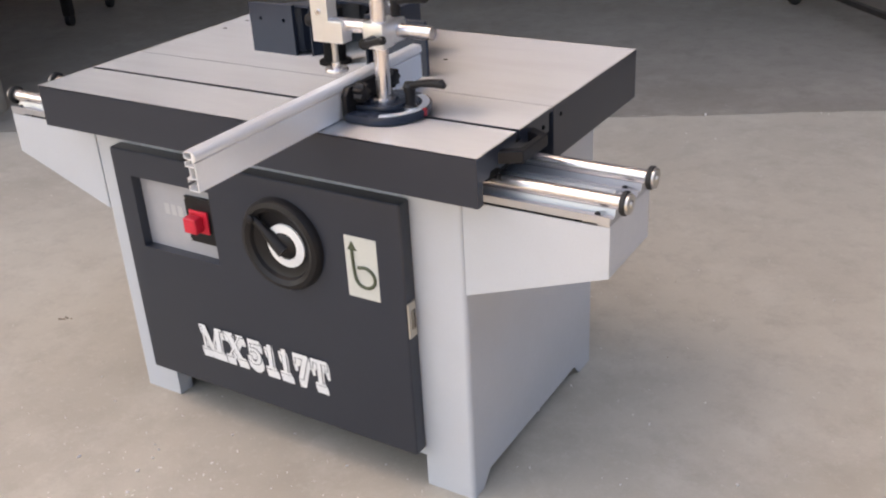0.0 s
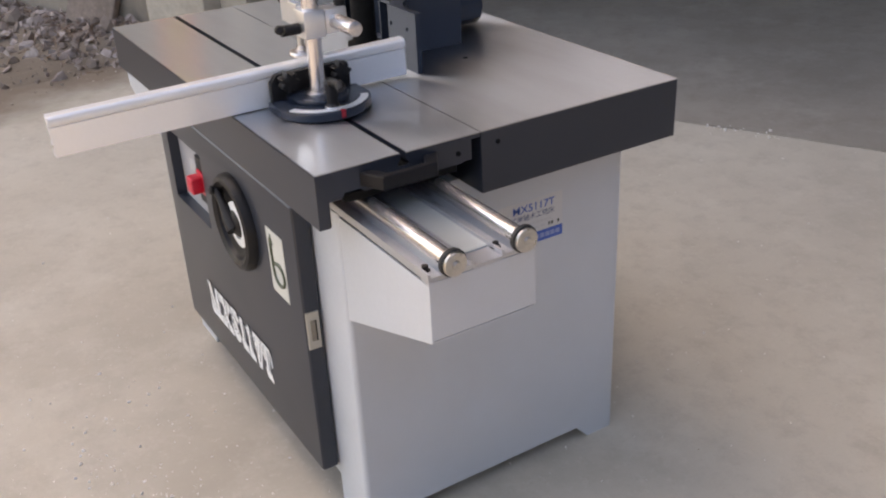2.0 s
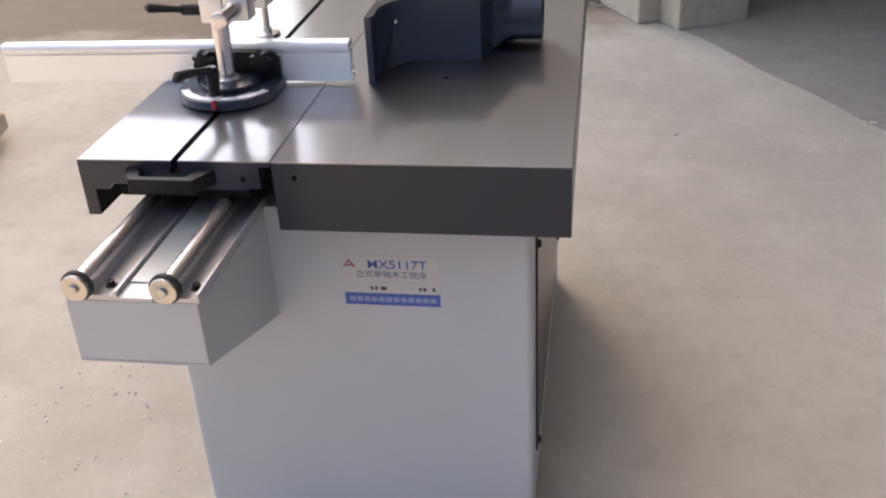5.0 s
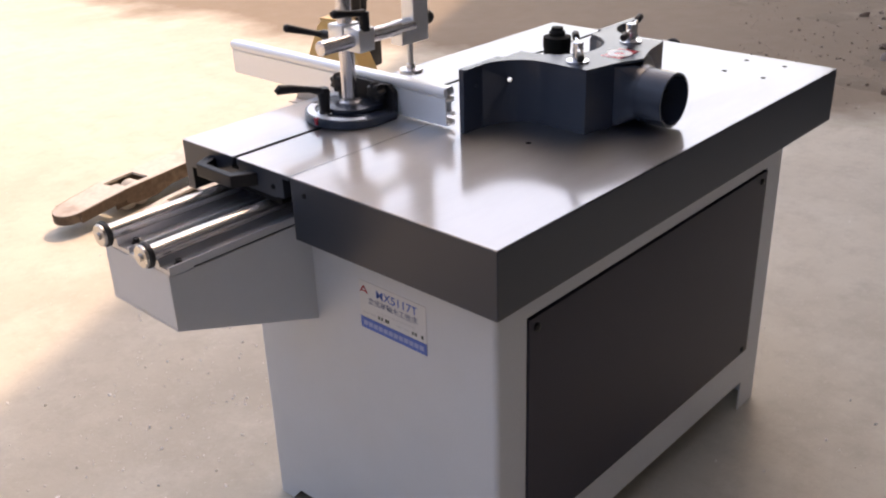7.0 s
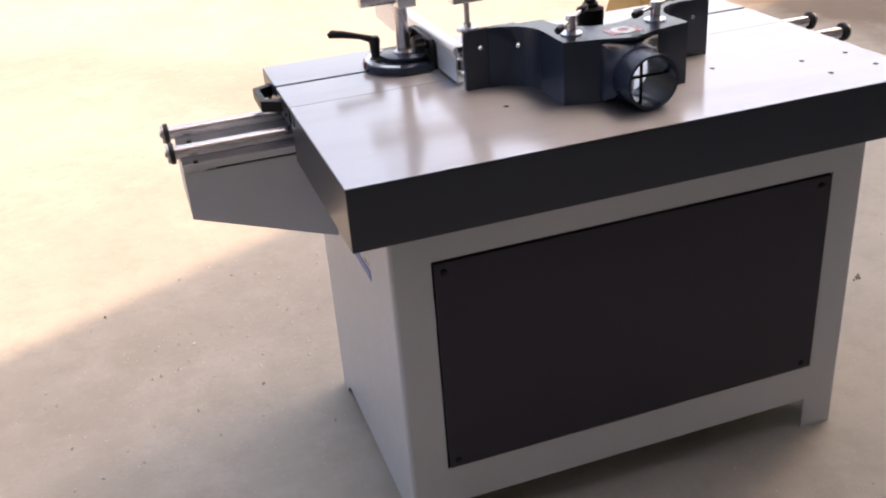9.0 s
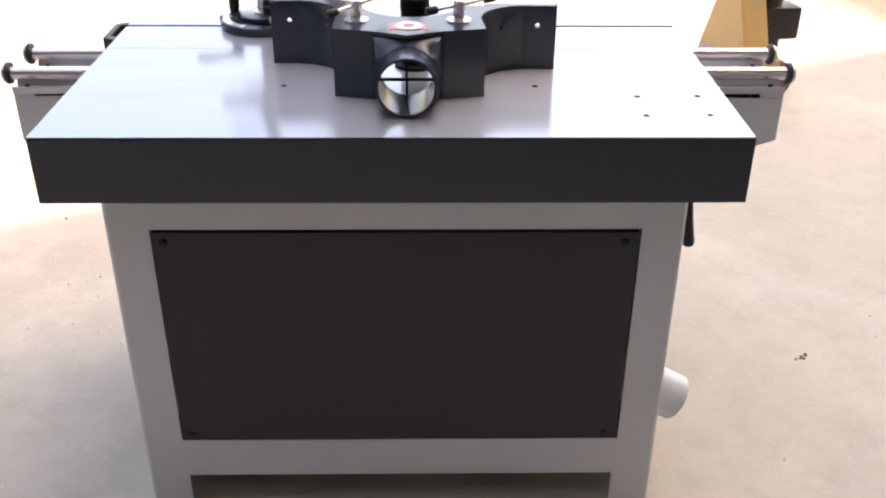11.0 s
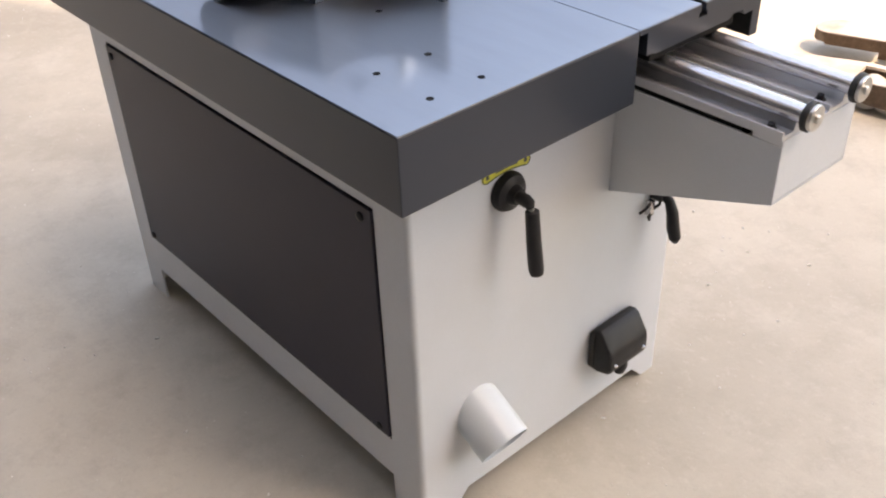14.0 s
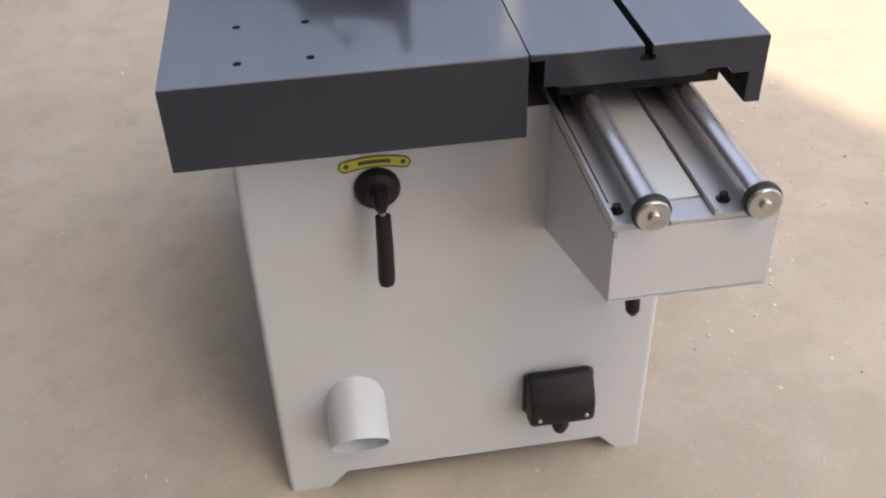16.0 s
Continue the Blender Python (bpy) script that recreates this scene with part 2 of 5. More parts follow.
def box(bm, x0, x1, y0, y1, z0, z1, bevel=0.0, seg=2, m=None):
    r = bmesh.ops.create_cube(bm, size=1)
    vs = r["verts"]
    for v in vs:
        v.co = Vector(((x0 + x1) / 2 + v.co.x * (x1 - x0), (y0 + y1) / 2 + v.co.y * (y1 - y0), (z0 + z1) / 2 + v.co.z * (z1 - z0)))
    if m is not None:
        bmesh.ops.transform(bm, matrix=m, verts=vs)
    if bevel:
        es = list({e for v in vs for e in v.link_edges})
        bmesh.ops.bevel(bm, geom=es, offset=bevel, segments=seg, affect="EDGES", profile=0.6)
    return bm


def boxed(*a, **k):
    return box(bmesh.new(), *a, **k)


def rod(bm, a, b, r, r2=None, n=24, bevel=0.0, caps=True):
    a, b = Vector(a), Vector(b)
    d = b - a
    m = Matrix.Translation((a + b) / 2) @ d.to_track_quat("Z", "Y").to_matrix().to_4x4()
    g = bmesh.ops.create_cone(bm, cap_ends=caps, segments=n, radius1=r, radius2=r if r2 is None else r2, depth=d.length, matrix=m)
    if bevel:
        es = [e for e in {e for v in g["verts"] for e in v.link_edges} if any(len(f.verts) > 4 for f in e.link_faces)]
        bmesh.ops.bevel(bm, geom=es, offset=bevel, segments=2, affect="EDGES", profile=0.6)
    return bm


def rodded(*a, **k):
    return rod(bmesh.new(), *a, **k)


def prism(bm, pts, axis, a, b, bevel=0.0, seg=2):
    """A flat outline pushed along an axis from a to b. pts: the two other coordinates, in the order of the axes."""
    def at(p, h):
        c = list(p)
        c.insert("xyz".index(axis), h)
        return Vector(c)
    lo = [bm.verts.new(at(p, a)) for p in pts]
    hi = [bm.verts.new(at(p, b)) for p in pts]
    n = len(pts)
    fs = [bm.faces.new(lo), bm.faces.new(hi[::-1])]
    for i in range(n):
        fs.append(bm.faces.new((lo[i], lo[(i + 1) % n], hi[(i + 1) % n], hi[i])))
    bmesh.ops.recalc_face_normals(bm, faces=fs)
    if bevel:
        es = list({e for f in fs for e in f.edges})
        bmesh.ops.bevel(bm, geom=es, offset=bevel, segments=seg, affect="EDGES", profile=0.6)
    return bm


def prismed(*a, **k):
    return prism(bmesh.new(), *a, **k)


def lathe(bm, profile, origin, way, n=32):
    """Turn a profile of (radius, height) round the line from origin along way; closed on both ends when the radius is 0."""
    m = Matrix.Translation(origin) @ Vector(way).to_track_quat("Z", "Y").to_matrix().to_4x4()
    rings = []
    for r, h in profile:
        if r < 1e-6:
            rings.append([bm.verts.new(m @ Vector((0, 0, h)))])
        else:
            rings.append([bm.verts.new(m @ Vector((r * math.cos(2 * math.pi * i / n), r * math.sin(2 * math.pi * i / n), h))) for i in range(n)])
    for p, q in zip(rings, rings[1:]):
        for i in range(n):
            j = (i + 1) % n
            if len(p) == 1 and len(q) == 1:
                continue
            if len(p) == 1:
                bm.faces.new((p[0], q[j], q[i]))
            elif len(q) == 1:
                bm.faces.new((p[i], p[j], q[0]))
            else:
                bm.faces.new((p[i], p[j], q[j], q[i]))
    return bm


def lathed(*a, **k):
    return lathe(bmesh.new(), *a, **k)


def sweep(bm, pts, r, n=12):
    """A round bar along points, with radii that may differ from point to point."""
    rs = r if isinstance(r, (list, tuple)) else [r] * len(pts)
    pts = [Vector(p) for p in pts]
    rings = []
    up = None
    for i, p in enumerate(pts):
        d = (pts[min(i + 1, len(pts) - 1)] - pts[max(i - 1, 0)]).normalized()
        side = d.orthogonal().normalized() if up is None else (up - up.dot(d) * d).normalized()
        up = side
        other = d.cross(side)
        rings.append([bm.verts.new(p + rs[i] * (math.cos(2 * math.pi * k / n) * side + math.sin(2 * math.pi * k / n) * other)) for k in range(n)])
    for p, q in zip(rings, rings[1:]):
        for i in range(n):
            bm.faces.new((p[i], p[(i + 1) % n], q[(i + 1) % n], q[i]))
    bm.faces.new(rings[0][::-1])
    bm.faces.new(rings[-1])
    return bm


def swept(*a, **k):
    return sweep(bmesh.new(), *a, **k)


def lettering(name, text, size, depth, material, parent, m, sx=1.0, bold=0.0):
    cu = bpy.data.curves.new(name, "FONT")
    cu.body, cu.size, cu.extrude, cu.offset = text, size, depth, bold
    cu.align_x, cu.align_y = "CENTER", "CENTER"
    tmp = bpy.data.objects.new(name, cu)
    scene.collection.objects.link(tmp)
    bpy.context.view_layer.update()
    me = bpy.data.meshes.new_from_object(tmp.evaluated_get(bpy.context.evaluated_depsgraph_get()))
    bpy.data.objects.remove(tmp)
    me.transform(Matrix.Diagonal((sx, 1, 1, 1)))
    me.materials.clear()
    me.materials.append(material)
    ob = new(name, me)
    ob.parent = parent
    ob.matrix_basis = m
    return ob


def arc(cx, cy, r, a0, a1, n):
    return [(cx + r * math.cos(radians(a0 + (a1 - a0) * i / n)), cy + r * math.sin(radians(a0 + (a1 - a0) * i / n))) for i in range(n + 1)]


# ---- yard, workshop front and hall ----
def ground_sheet():
    bm = bmesh.new()
    xs = [-400, -60, -20] + [-10 + i * 0.5 for i in range(41)] + [20, 60, 400]
    grid = [[bm.verts.new((x, y, 0)) for x in xs] for y in xs]
    for i in range(len(xs) - 1):
        for j in range(len(xs) - 1):
            bm.faces.new((grid[i][j], grid[i][j + 1], grid[i + 1][j + 1], grid[i + 1][j]))
    return tagged(part("ground", bm, YARD), "dusty beige concrete yard with stains and grit", "ground", kind="structure")


ground_sheet()

FRONT = 1.80                                   # how far the doorway's line lies behind the origin, along the shop's depth
DEEP, TOP, DOOR_L, DOOR_R, LINTEL = 14.0, 8.6, -2.43, 6.5, 4.15
EAVE = 11.68


def shop():
    # floor of the hall, a little above the yard, with a broken edge
    rnd = random.Random(4)
    pts = [(-9.0, FRONT + 0.02)]
    s = DOOR_L - 0.2
    while s < DOOR_R + 0.2:
        pts.append((s, FRONT - 0.05 + rnd.uniform(-0.012, 0.012)))
        s += rnd.uniform(0.08, 0.25)
    pts += [(12.0, FRONT + 0.02), (12.0, FRONT + DEEP), (-9.0, FRONT + DEEP)]
    tagged(part("floor", prismed(pts, "z", -0.05, 0.004), FLOOR, m=SHOP), "dark worn concrete floor of the workshop hall", "floor", kind="structure")
    bm = boxed(-14, -3.05, FRONT - 0.05, FRONT + 0.25, 0, EAVE)
    tagged(part("wall_front", bm, GRIME, m=SHOP), "grimy rendered wall beside the wide doorway", "wall", kind="structure")
    bm = boxed(DOOR_R, 14, FRONT, FRONT + 0.3, 0, EAVE)
    tagged(part("wall_front_end", bm, GRIME, m=SHOP), "grimy rendered wall at the doorway's far side", "wall", kind="structure")
    bm = boxed(-3.05, DOOR_R, FRONT, FRONT + 0.3, LINTEL, EAVE)
    tagged(part("wall_lintel", bm, GRIME, m=SHOP), "grimy rendered wall above the wide doorway", "wall", kind="structure")
    bm = boxed(-9.3, -9.0, FRONT + 0.3, FRONT + DEEP, 0, TOP)
    tagged(part("wall_west", bm, PLASTER, m=SHOP), "grimy side wall of the hall", "wall", kind="structure")
    bm = boxed(12.0, 12.3, FRONT + 0.3, FRONT + DEEP, 0, TOP)
    tagged(part("wall_east", bm, PLASTER, m=SHOP), "grimy side wall of the hall", "wall", kind="structure")
    # unseen rear wall; its high windows are added to brighten the table's reflection
    bm = bmesh.new()
    y0, y1 = FRONT + DEEP, FRONT + DEEP + 0.3
    box(bm, -9.3, 12.3, y0, y1, 0, 2.6)
    box(bm, -9.3, 12.3, y0, y1, 8.3, TOP)
    x = -9.3
    while x < 12.2:
        box(bm, x, x + 0.12, y0, y1, 2.6, 8.3)
        x += 1.95
    tagged(part("wall_rear", bm, PLASTER, m=SHOP), "unseen rear wall of the hall with added window openings", "wall", kind="structure")
    for k in range(11):
        w = thing("window", "unseen frosted window, added to brighten the table's reflection of the hall", "window", "rear windows of the hall", SHOP @ pose(-9.18 + k * 1.95, y0 + 0.12, 2.6), kind="structure")
        part("pane", boxed(0.005, 1.825, 0, 0.006, 0.004, 5.696), FROST, w, "added translucent pane that lets skylight in")
    tagged(part("ceiling", boxed(-9.3, 12.3, FRONT, FRONT + DEEP + 0.3, TOP, TOP + 0.15), PLASTER, m=SHOP), "dark roof slab over the hall", "ceiling", kind="structure")
    # the doorway's pier and jamb
    bm = boxed(-3.05, -2.62, FRONT - 0.20, FRONT + 0.3, 0, LINTEL, bevel=0.012)
    tagged(part("pillar", bm, CONCRETE, m=SHOP), "rough grey concrete pier of the doorway", "pillar", kind="structure")
    bm = boxed(-2.62, DOOR_L, FRONT - 0.08, FRONT + 0.32, 0, LINTEL, bevel=0.012)
    tagged(part("pillar_jamb", bm, CONCRETE, m=SHOP), "grey concrete jamb of the doorway", "pillar", kind="structure")
    # unseen wall, added so that the table top reflects a dim blue
    bm = boxed(7.6, 7.9, -14, 5.6, 0, 6.8)
    tagged(part("reflected_wall", bm, SHEET), "unseen blue wall, added to dim and tint the table's reflection", "wall", kind="structure")


shop()


# ---- the spindle moulder ----
TOP_Z, SEAM, HALF = 0.875, -0.472, 0.604
BX, BF, BB = 0.527, -0.728, -0.066            # half length, front and back of the cabinet
moulder = thing("spindle_moulder", "grey and white spindle moulder with sliding steel table, standing on concrete", "machine")


def cabinet():
    r = 0.010
    f0, b0 = BF + r, BB - r
    # end plates with an arched foot
    for side in (1, -1):
        o = [(f0, 0), (BF + 0.045, 0), (BF + 0.079, 0.037), (BB - 0.109, 0.037), (BB - 0.075, 0), (b0, 0), (b0, 0.757), (f0, 0.757)]
        part("end_plate", prismed(o, "x", side * BX, side * (BX - 0.004)), WHITE, moulder, "pale grey painted steel end plate")
    # front and back frames
    for y0, y1, name in ((BF, BF + 0.004, "front_frame"), (BB - 0.004, BB, "back_frame")):
        x = BX - r
        xl, xr = (-0.435, 0.392) if y0 == BF else (-0.447, 0.447)
        fl, fr = (-0.400, 0.402) if y0 == BF else (-0.443, 0.443)
        o = [(-x, 0), (fl, 0), (fl, 0.085), (fr, 0.085), (fr, 0), (x, 0), (x, 0.757), (xr, 0.757), (xr, 0.178), (xl, 0.178), (xl, 0.757), (-x, 0.757)]
        bm = prismed(o, "y", y0, y1)
        box(bm, xl, xr, y0, y1, 0.668, 0.757)
        part(name, bm, WHITE, moulder)
    # rounded corners where the sheet is folded
    for sx in (-1, 1):
        for y, sy in ((f0, -1), (b0, 1)):
            cx = sx * (BX - r)
            outer = [(cx + sx * r * math.cos(radians(a)), y + sy * r * math.sin(radians(a))) for a in range(0, 91, 15)]
            inner = [(cx + sx * (r - 0.004) * math.cos(radians(a)), y + sy * (r - 0.004) * math.sin(radians(a))) for a in range(90, -1, -15)]
            part("folded_corner", prismed(outer + inner, "z", 0, 0.757), WHITE, moulder, smooth=True)
    part("foot_return", boxed(-0.404, -0.400, BF + 0.0042, BF + 0.045, 0, 0.085), WHITE, moulder)
    part("foot_return", boxed(0.402, 0.406, BF + 0.0042, BF + 0.045, 0, 0.085), WHITE, moulder)
    part("inner_tray", boxed(-0.5, 0.5, BF + 0.02, BB - 0.03, 0.10, 0.105), SLOT, moulder)
    part("top_frame", boxed(-BX + 0.006, BX - 0.006, BF + 0.006, BB - 0.006, 0.742, 0.753), WHITE, moulder)
    # back panel with four screws
    panel = part("back_panel", boxed(-0.4435, 0.4435, BB - 0.010, BB + 0.004, 0.183, 0.6635, bevel=0.0015), PANEL, moulder, "charcoal painted sheet steel cover panel")
    for x in (-0.418, 0.424):
        for z in (0.196, 0.643):
            part("screw", lathed([(0, 0.005), (0.004, 0.005), (0.0075, 0.003), (0.008, 0), (0.008, -0.002)], (x, BB + 0.0045, z), (0, 1, 0), 14), BLACK, panel, smooth=True)


cabinet()


def tables():
    fixed = part("fixed_table", boxed(-HALF, HALF, SEAM + 0.001, 0, 0.754, TOP_Z - 0.002, bevel=0.002), DARK, moulder, "dark grey painted cast iron table body")
    # ground top plate with drilled holes
    plate = bmesh.new()
    box(plate, -HALF + 0.001, HALF - 0.001, SEAM + 0.0012, -0.001, TOP_Z - 0.0019, TOP_Z)
    part("table_top", plate, STEEL, fixed, "bare ground steel table top with a soft sheen")
    for x, y in ((0.211, -0.248), (-0.258, -0.246), (-0.440, -0.192), (-0.551, -0.194), (-0.439, -0.098), (-0.551, -0.100)):
        part("bolt_hole", lathed([(0, -0.0002), (0.0055, -0.0002), (0.0058, 0.0004), (0.0052, 0.0006), (0, 0.0005)], (x, y, TOP_Z), (0, 0, 1), 16), SLOT, fixed)
    part("plug", lathed([(0, 0.002), (0.004, 0.002), (0.005, 0)], (HALF, -0.435, 0.848), (1, 0, 0), 12), SLOT, fixed)
    # sliding table: an inverted channel with a hooked front lip
    o = [(-0.797, 0.775), (-0.776, 0.775), (-0.776, 0.822), (-0.752, 0.822), (-0.745, 0.832), (-0.716, 0.832), (-0.708, 0.825), (-0.515, 0.825), (-0.508, 0.828), (-0.492, 0.828), (-0.492, 0.866), (SEAM - 0.0008, 0.866), (SEAM - 0.0008, TOP_Z - 0.002), (-0.6245, TOP_Z - 0.002), (-0.6245, 0.861), (-0.6200, 0.861), (-0.6200, 0.852), (-0.6410, 0.852), (-0.6410, 0.861), (-0.6365, 0.861), (-0.6365, TOP_Z - 0.002), (-0.797, TOP_Z - 0.002)]
    slide = part("sliding_table", prismed(o, "x", -HALF, HALF), DARK, moulder, "dark grey painted sliding table")
    for y0, y1 in ((-0.796, -0.6365), (-0.6245, SEAM - 0.001)):
        part("slide_top", boxed(-HALF + 0.001, HALF - 0.001, y0, y1, TOP_Z - 0.0019, TOP_Z), STEEL, slide, "bare ground steel strip of the sliding table")
    part("slot", boxed(-HALF + 0.001, HALF - 0.001, -0.6405, -0.6205, 0.8522, 0.8532), SLOT, slide, "dark oiled mitre slot")
    # thin near-black sheet: the shade inside the lip put into colour
    part("lip_shade", boxed(-HALF + 0.001, HALF - 0.001, -0.7757, -0.7745, 0.7765, 0.8215), SLOT, slide, "dark sheet that paints the shade inside the lip")
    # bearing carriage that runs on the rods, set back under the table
    part("carriage", boxed(-HALF + 0.012, HALF - 0.012, -0.738, -0.516, 0.8062, 0.8235, bevel=0.002), SLOT, slide, "black bearing carriage")
    # push handle on the end: an angular open loop
    o = [(HALF, -0.716), (HALF + 0.043, -0.694), (HALF + 0.043, -0.588), (HALF, -0.564), (HALF, -0.590), (HALF + 0.029, -0.604), (HALF + 0.029, -0.678), (HALF, -0.692)]
    h = prismed(o, "z", 0.836, 0.861, bevel=0.0025)
    part("push_handle", h, HANDLE, slide, "dark angular loop handle on the table's end")
    for y in (-0.520,):
        part("screw", lathed([(0, 0.003), (0.004, 0.003), (0.005, 0)], (HALF, y, 0.845), (1, 0, 0), 12), SLOT, slide)


tables()


def slideway():
    # open-topped sheet bracket under the rails at both ends, with a spacer block at its tip
    y0, y1, w = -0.7265, -0.5235, 0.003
    for s in (1, -1):
        r0, r1 = s * (BX + 0.0005), s * 0.837
        bracket = part("rail_bracket", boxed(min(r1, r1 - s * w), max(r1, r1 - s * w), y0 + w, y1 - w, 0.652, 0.757, bevel=0.0008), WHITE, moulder, "pale grey sheet steel bracket under the rails")
        for ya, yb, top in ((y0, y0 + w, 0.752), (y1 - w, y1, 0.752 if s > 0 else 0.747)):
            part("side_sheet", prismed([(r0, top), (r1, top), (r1, 0.648), (r0, 0.538)], "y", ya, yb), WHITE, bracket)
        part("floor_sheet", prismed([(r0, 0.538), (r1, 0.648), (r1, 0.651), (r0, 0.541)], "y", y0 + w, y1 - w), WHITE, bracket)
        for ya, yb, low in ((y0 + 0.0005, y0 + 0.030, 0.7525), (y1 - 0.030, y1 - 0.0005, 0.7525 if s > 0 else 0.7475)):
            tip = 0.786 if s < 0 else 0.812 if ya < -0.6 else 0.792
            part("spacer_block", boxed(min(s * tip, s * 0.8365), max(s * tip, s * 0.8365), ya, yb, low, 0.7577), ZINC, bracket)
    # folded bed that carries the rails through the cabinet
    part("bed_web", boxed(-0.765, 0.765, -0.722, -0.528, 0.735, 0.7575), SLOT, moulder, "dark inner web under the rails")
    part("rail_bed", boxed(-0.795, 0.795, -0.642, -0.584, 0.7575, 0.7660, bevel=0.001), GALV, moulder, "flat pale galvanised steel strip between the rails")
    for s in (1, -1):
        part("end_strip", boxed(min(s * 0.797, s * 0.838), max(s * 0.797, s * 0.838), -0.6445, -0.5905, 0.7575, 0.7640, bevel=0.001), ZINC, moulder)
    for yr, e0, e1 in ((-0.692, -0.727, -0.645), (-0.559, -0.590, -0.520)):
        # folded carrier with a raised rib under the rod
        o = [(e0, 0.758), (e1, 0.758), (e1, 0.7725), (e1 - 0.004, 0.7725), (e1 - 0.004, 0.7655), (yr + 0.010, 0.7655), (yr + 0.006, 0.778), (yr - 0.006, 0.778), (yr - 0.010, 0.7655), (e0 + 0.004, 0.7655), (e0 + 0.004, 0.7725), (e0, 0.7725)]
        carrier = part("rail_carrier", prismed(o, "x", -0.836, 0.836), ZINC, moulder, "zinc-plated steel carrier strip")
        if yr > -0.6:
            for s in (1, -1):
                part("fold_slit", boxed(min(s * 0.53, s * 0.79), max(s * 0.53, s * 0.79), e1 - 0.0095, e1 - 0.0045, 0.7650, 0.7662), SLOT, carrier)
        part("guide_rod", rodded((-0.852, yr, 0.791), (0.852, yr, 0.791), 0.0145, n=28), SATIN, moulder, "bright round guide rod", smooth=True)
        for s in (1, -1):
            cap = part("end_stop", lathed([(0.0148, -0.012), (0.021, -0.012), (0.0235, -0.010), (0.0235, -0.003), (0.021, -0.001), (0, -0.001)], (s * 0.858, yr, 0.791), (s, 0, 0), 28), RUBBER, moulder, "black rubber stop ring with steel disc", smooth=True)
            part("disc", lathed([(0.0205, -0.002), (0.0205, 0.003), (0.0195, 0.0045), (0.0085, 0.0045), (0.007, 0.0040), (0.0065, 0.0075), (0.005, 0.0085), (0, 0.0085)], (s * 0.858, yr, 0.791), (s, 0, 0), 28), BARE, cap, "turned steel disc", smooth=True)
            for dy in (-0.024, 0.026):
                part("bolt", lathed([(0, 0.009), (0.0035, 0.009), (0.0055, 0.008), (0.0055, 0.0), (0.009, 0.0), (0.009, -0.001)], (s * 0.808, yr + dy, 0.7665), (0, 0, 1), 14), BLACK, carrier, smooth=True)


slideway()


def front_door():
    x0, x1, y0, y1, z0, z1 = -0.433, 0.404, -0.768, -0.7325, 0.108, 0.735
    # window for the switch: the door is a frame of four slabs
    wx0, wx1, wz0, wz1 = -0.374, -0.124, 0.480, 0.668
    bm = bmesh.new()
    o = [(x0, z0), (x1, z0), (x1, z1), (x0, z1)]
    hole = [(wx0, wz0), (wx1, wz0), (wx1, wz1), (wx0, wz1)]
    f = {}
    for k, (lst, y) in enumerate(((o, y0), (o, y1), (hole, y0), (hole, y1))):
        f[k] = [bm.verts.new((px, y, pz)) for px, pz in lst]
    for i in range(4):
        j = (i + 1) % 4
        bm.faces.new((f[0][i], f[0][j], f[2][j], f[2][i]))
        bm.faces.new((f[1][i], f[1][j], f[3][j], f[3][i]))
        bm.faces.new((f[0][i], f[0][j], f[1][j], f[1][i]))
        bm.faces.new((f[2][i], f[2][j], f[3][j], f[3][i]))
    bmesh.ops.recalc_face_normals(bm, faces=bm.faces)
    rim = [e for e in bm.edges if all(abs(v.co.y - y0) < 1e-5 for v in e.verts) and all(v in f[0] for v in e.verts)]
    up = [e for e in bm.edges if all(v in f[0] + f[1] for v in e.verts) and e not in rim and abs(e.verts[0].co.y - e.verts[1].co.y) > 0.01]
    bmesh.ops.bevel(bm, geom=rim + up, offset=0.008, segments=3, affect="EDGES", profile=0.6)
    door = part("front_door", bm, DARK, moulder, "dark grey painted steel door with switch, dial and lettering", smooth=True)
    part("switch_plate", boxed(wx0 - 0.004, wx1 + 0.004, -0.742, -0.738, wz0 - 0.004, wz1 + 0.004), PLATE, door, "pale recessed switch plate")
    for i in range(3):
        part("faded_print", boxed(-0.305 + i * 0.022, -0.289 + i * 0.022, -0.7428, -0.7421, 0.572, 0.600), FADED, door)
    part("switch_box", boxed(-0.224, -0.132, -0.752, -0.7425, 0.519, 0.637, bevel=0.002), BLACK, door, "black switch box with red rotary switch")
    return door


door = front_door()


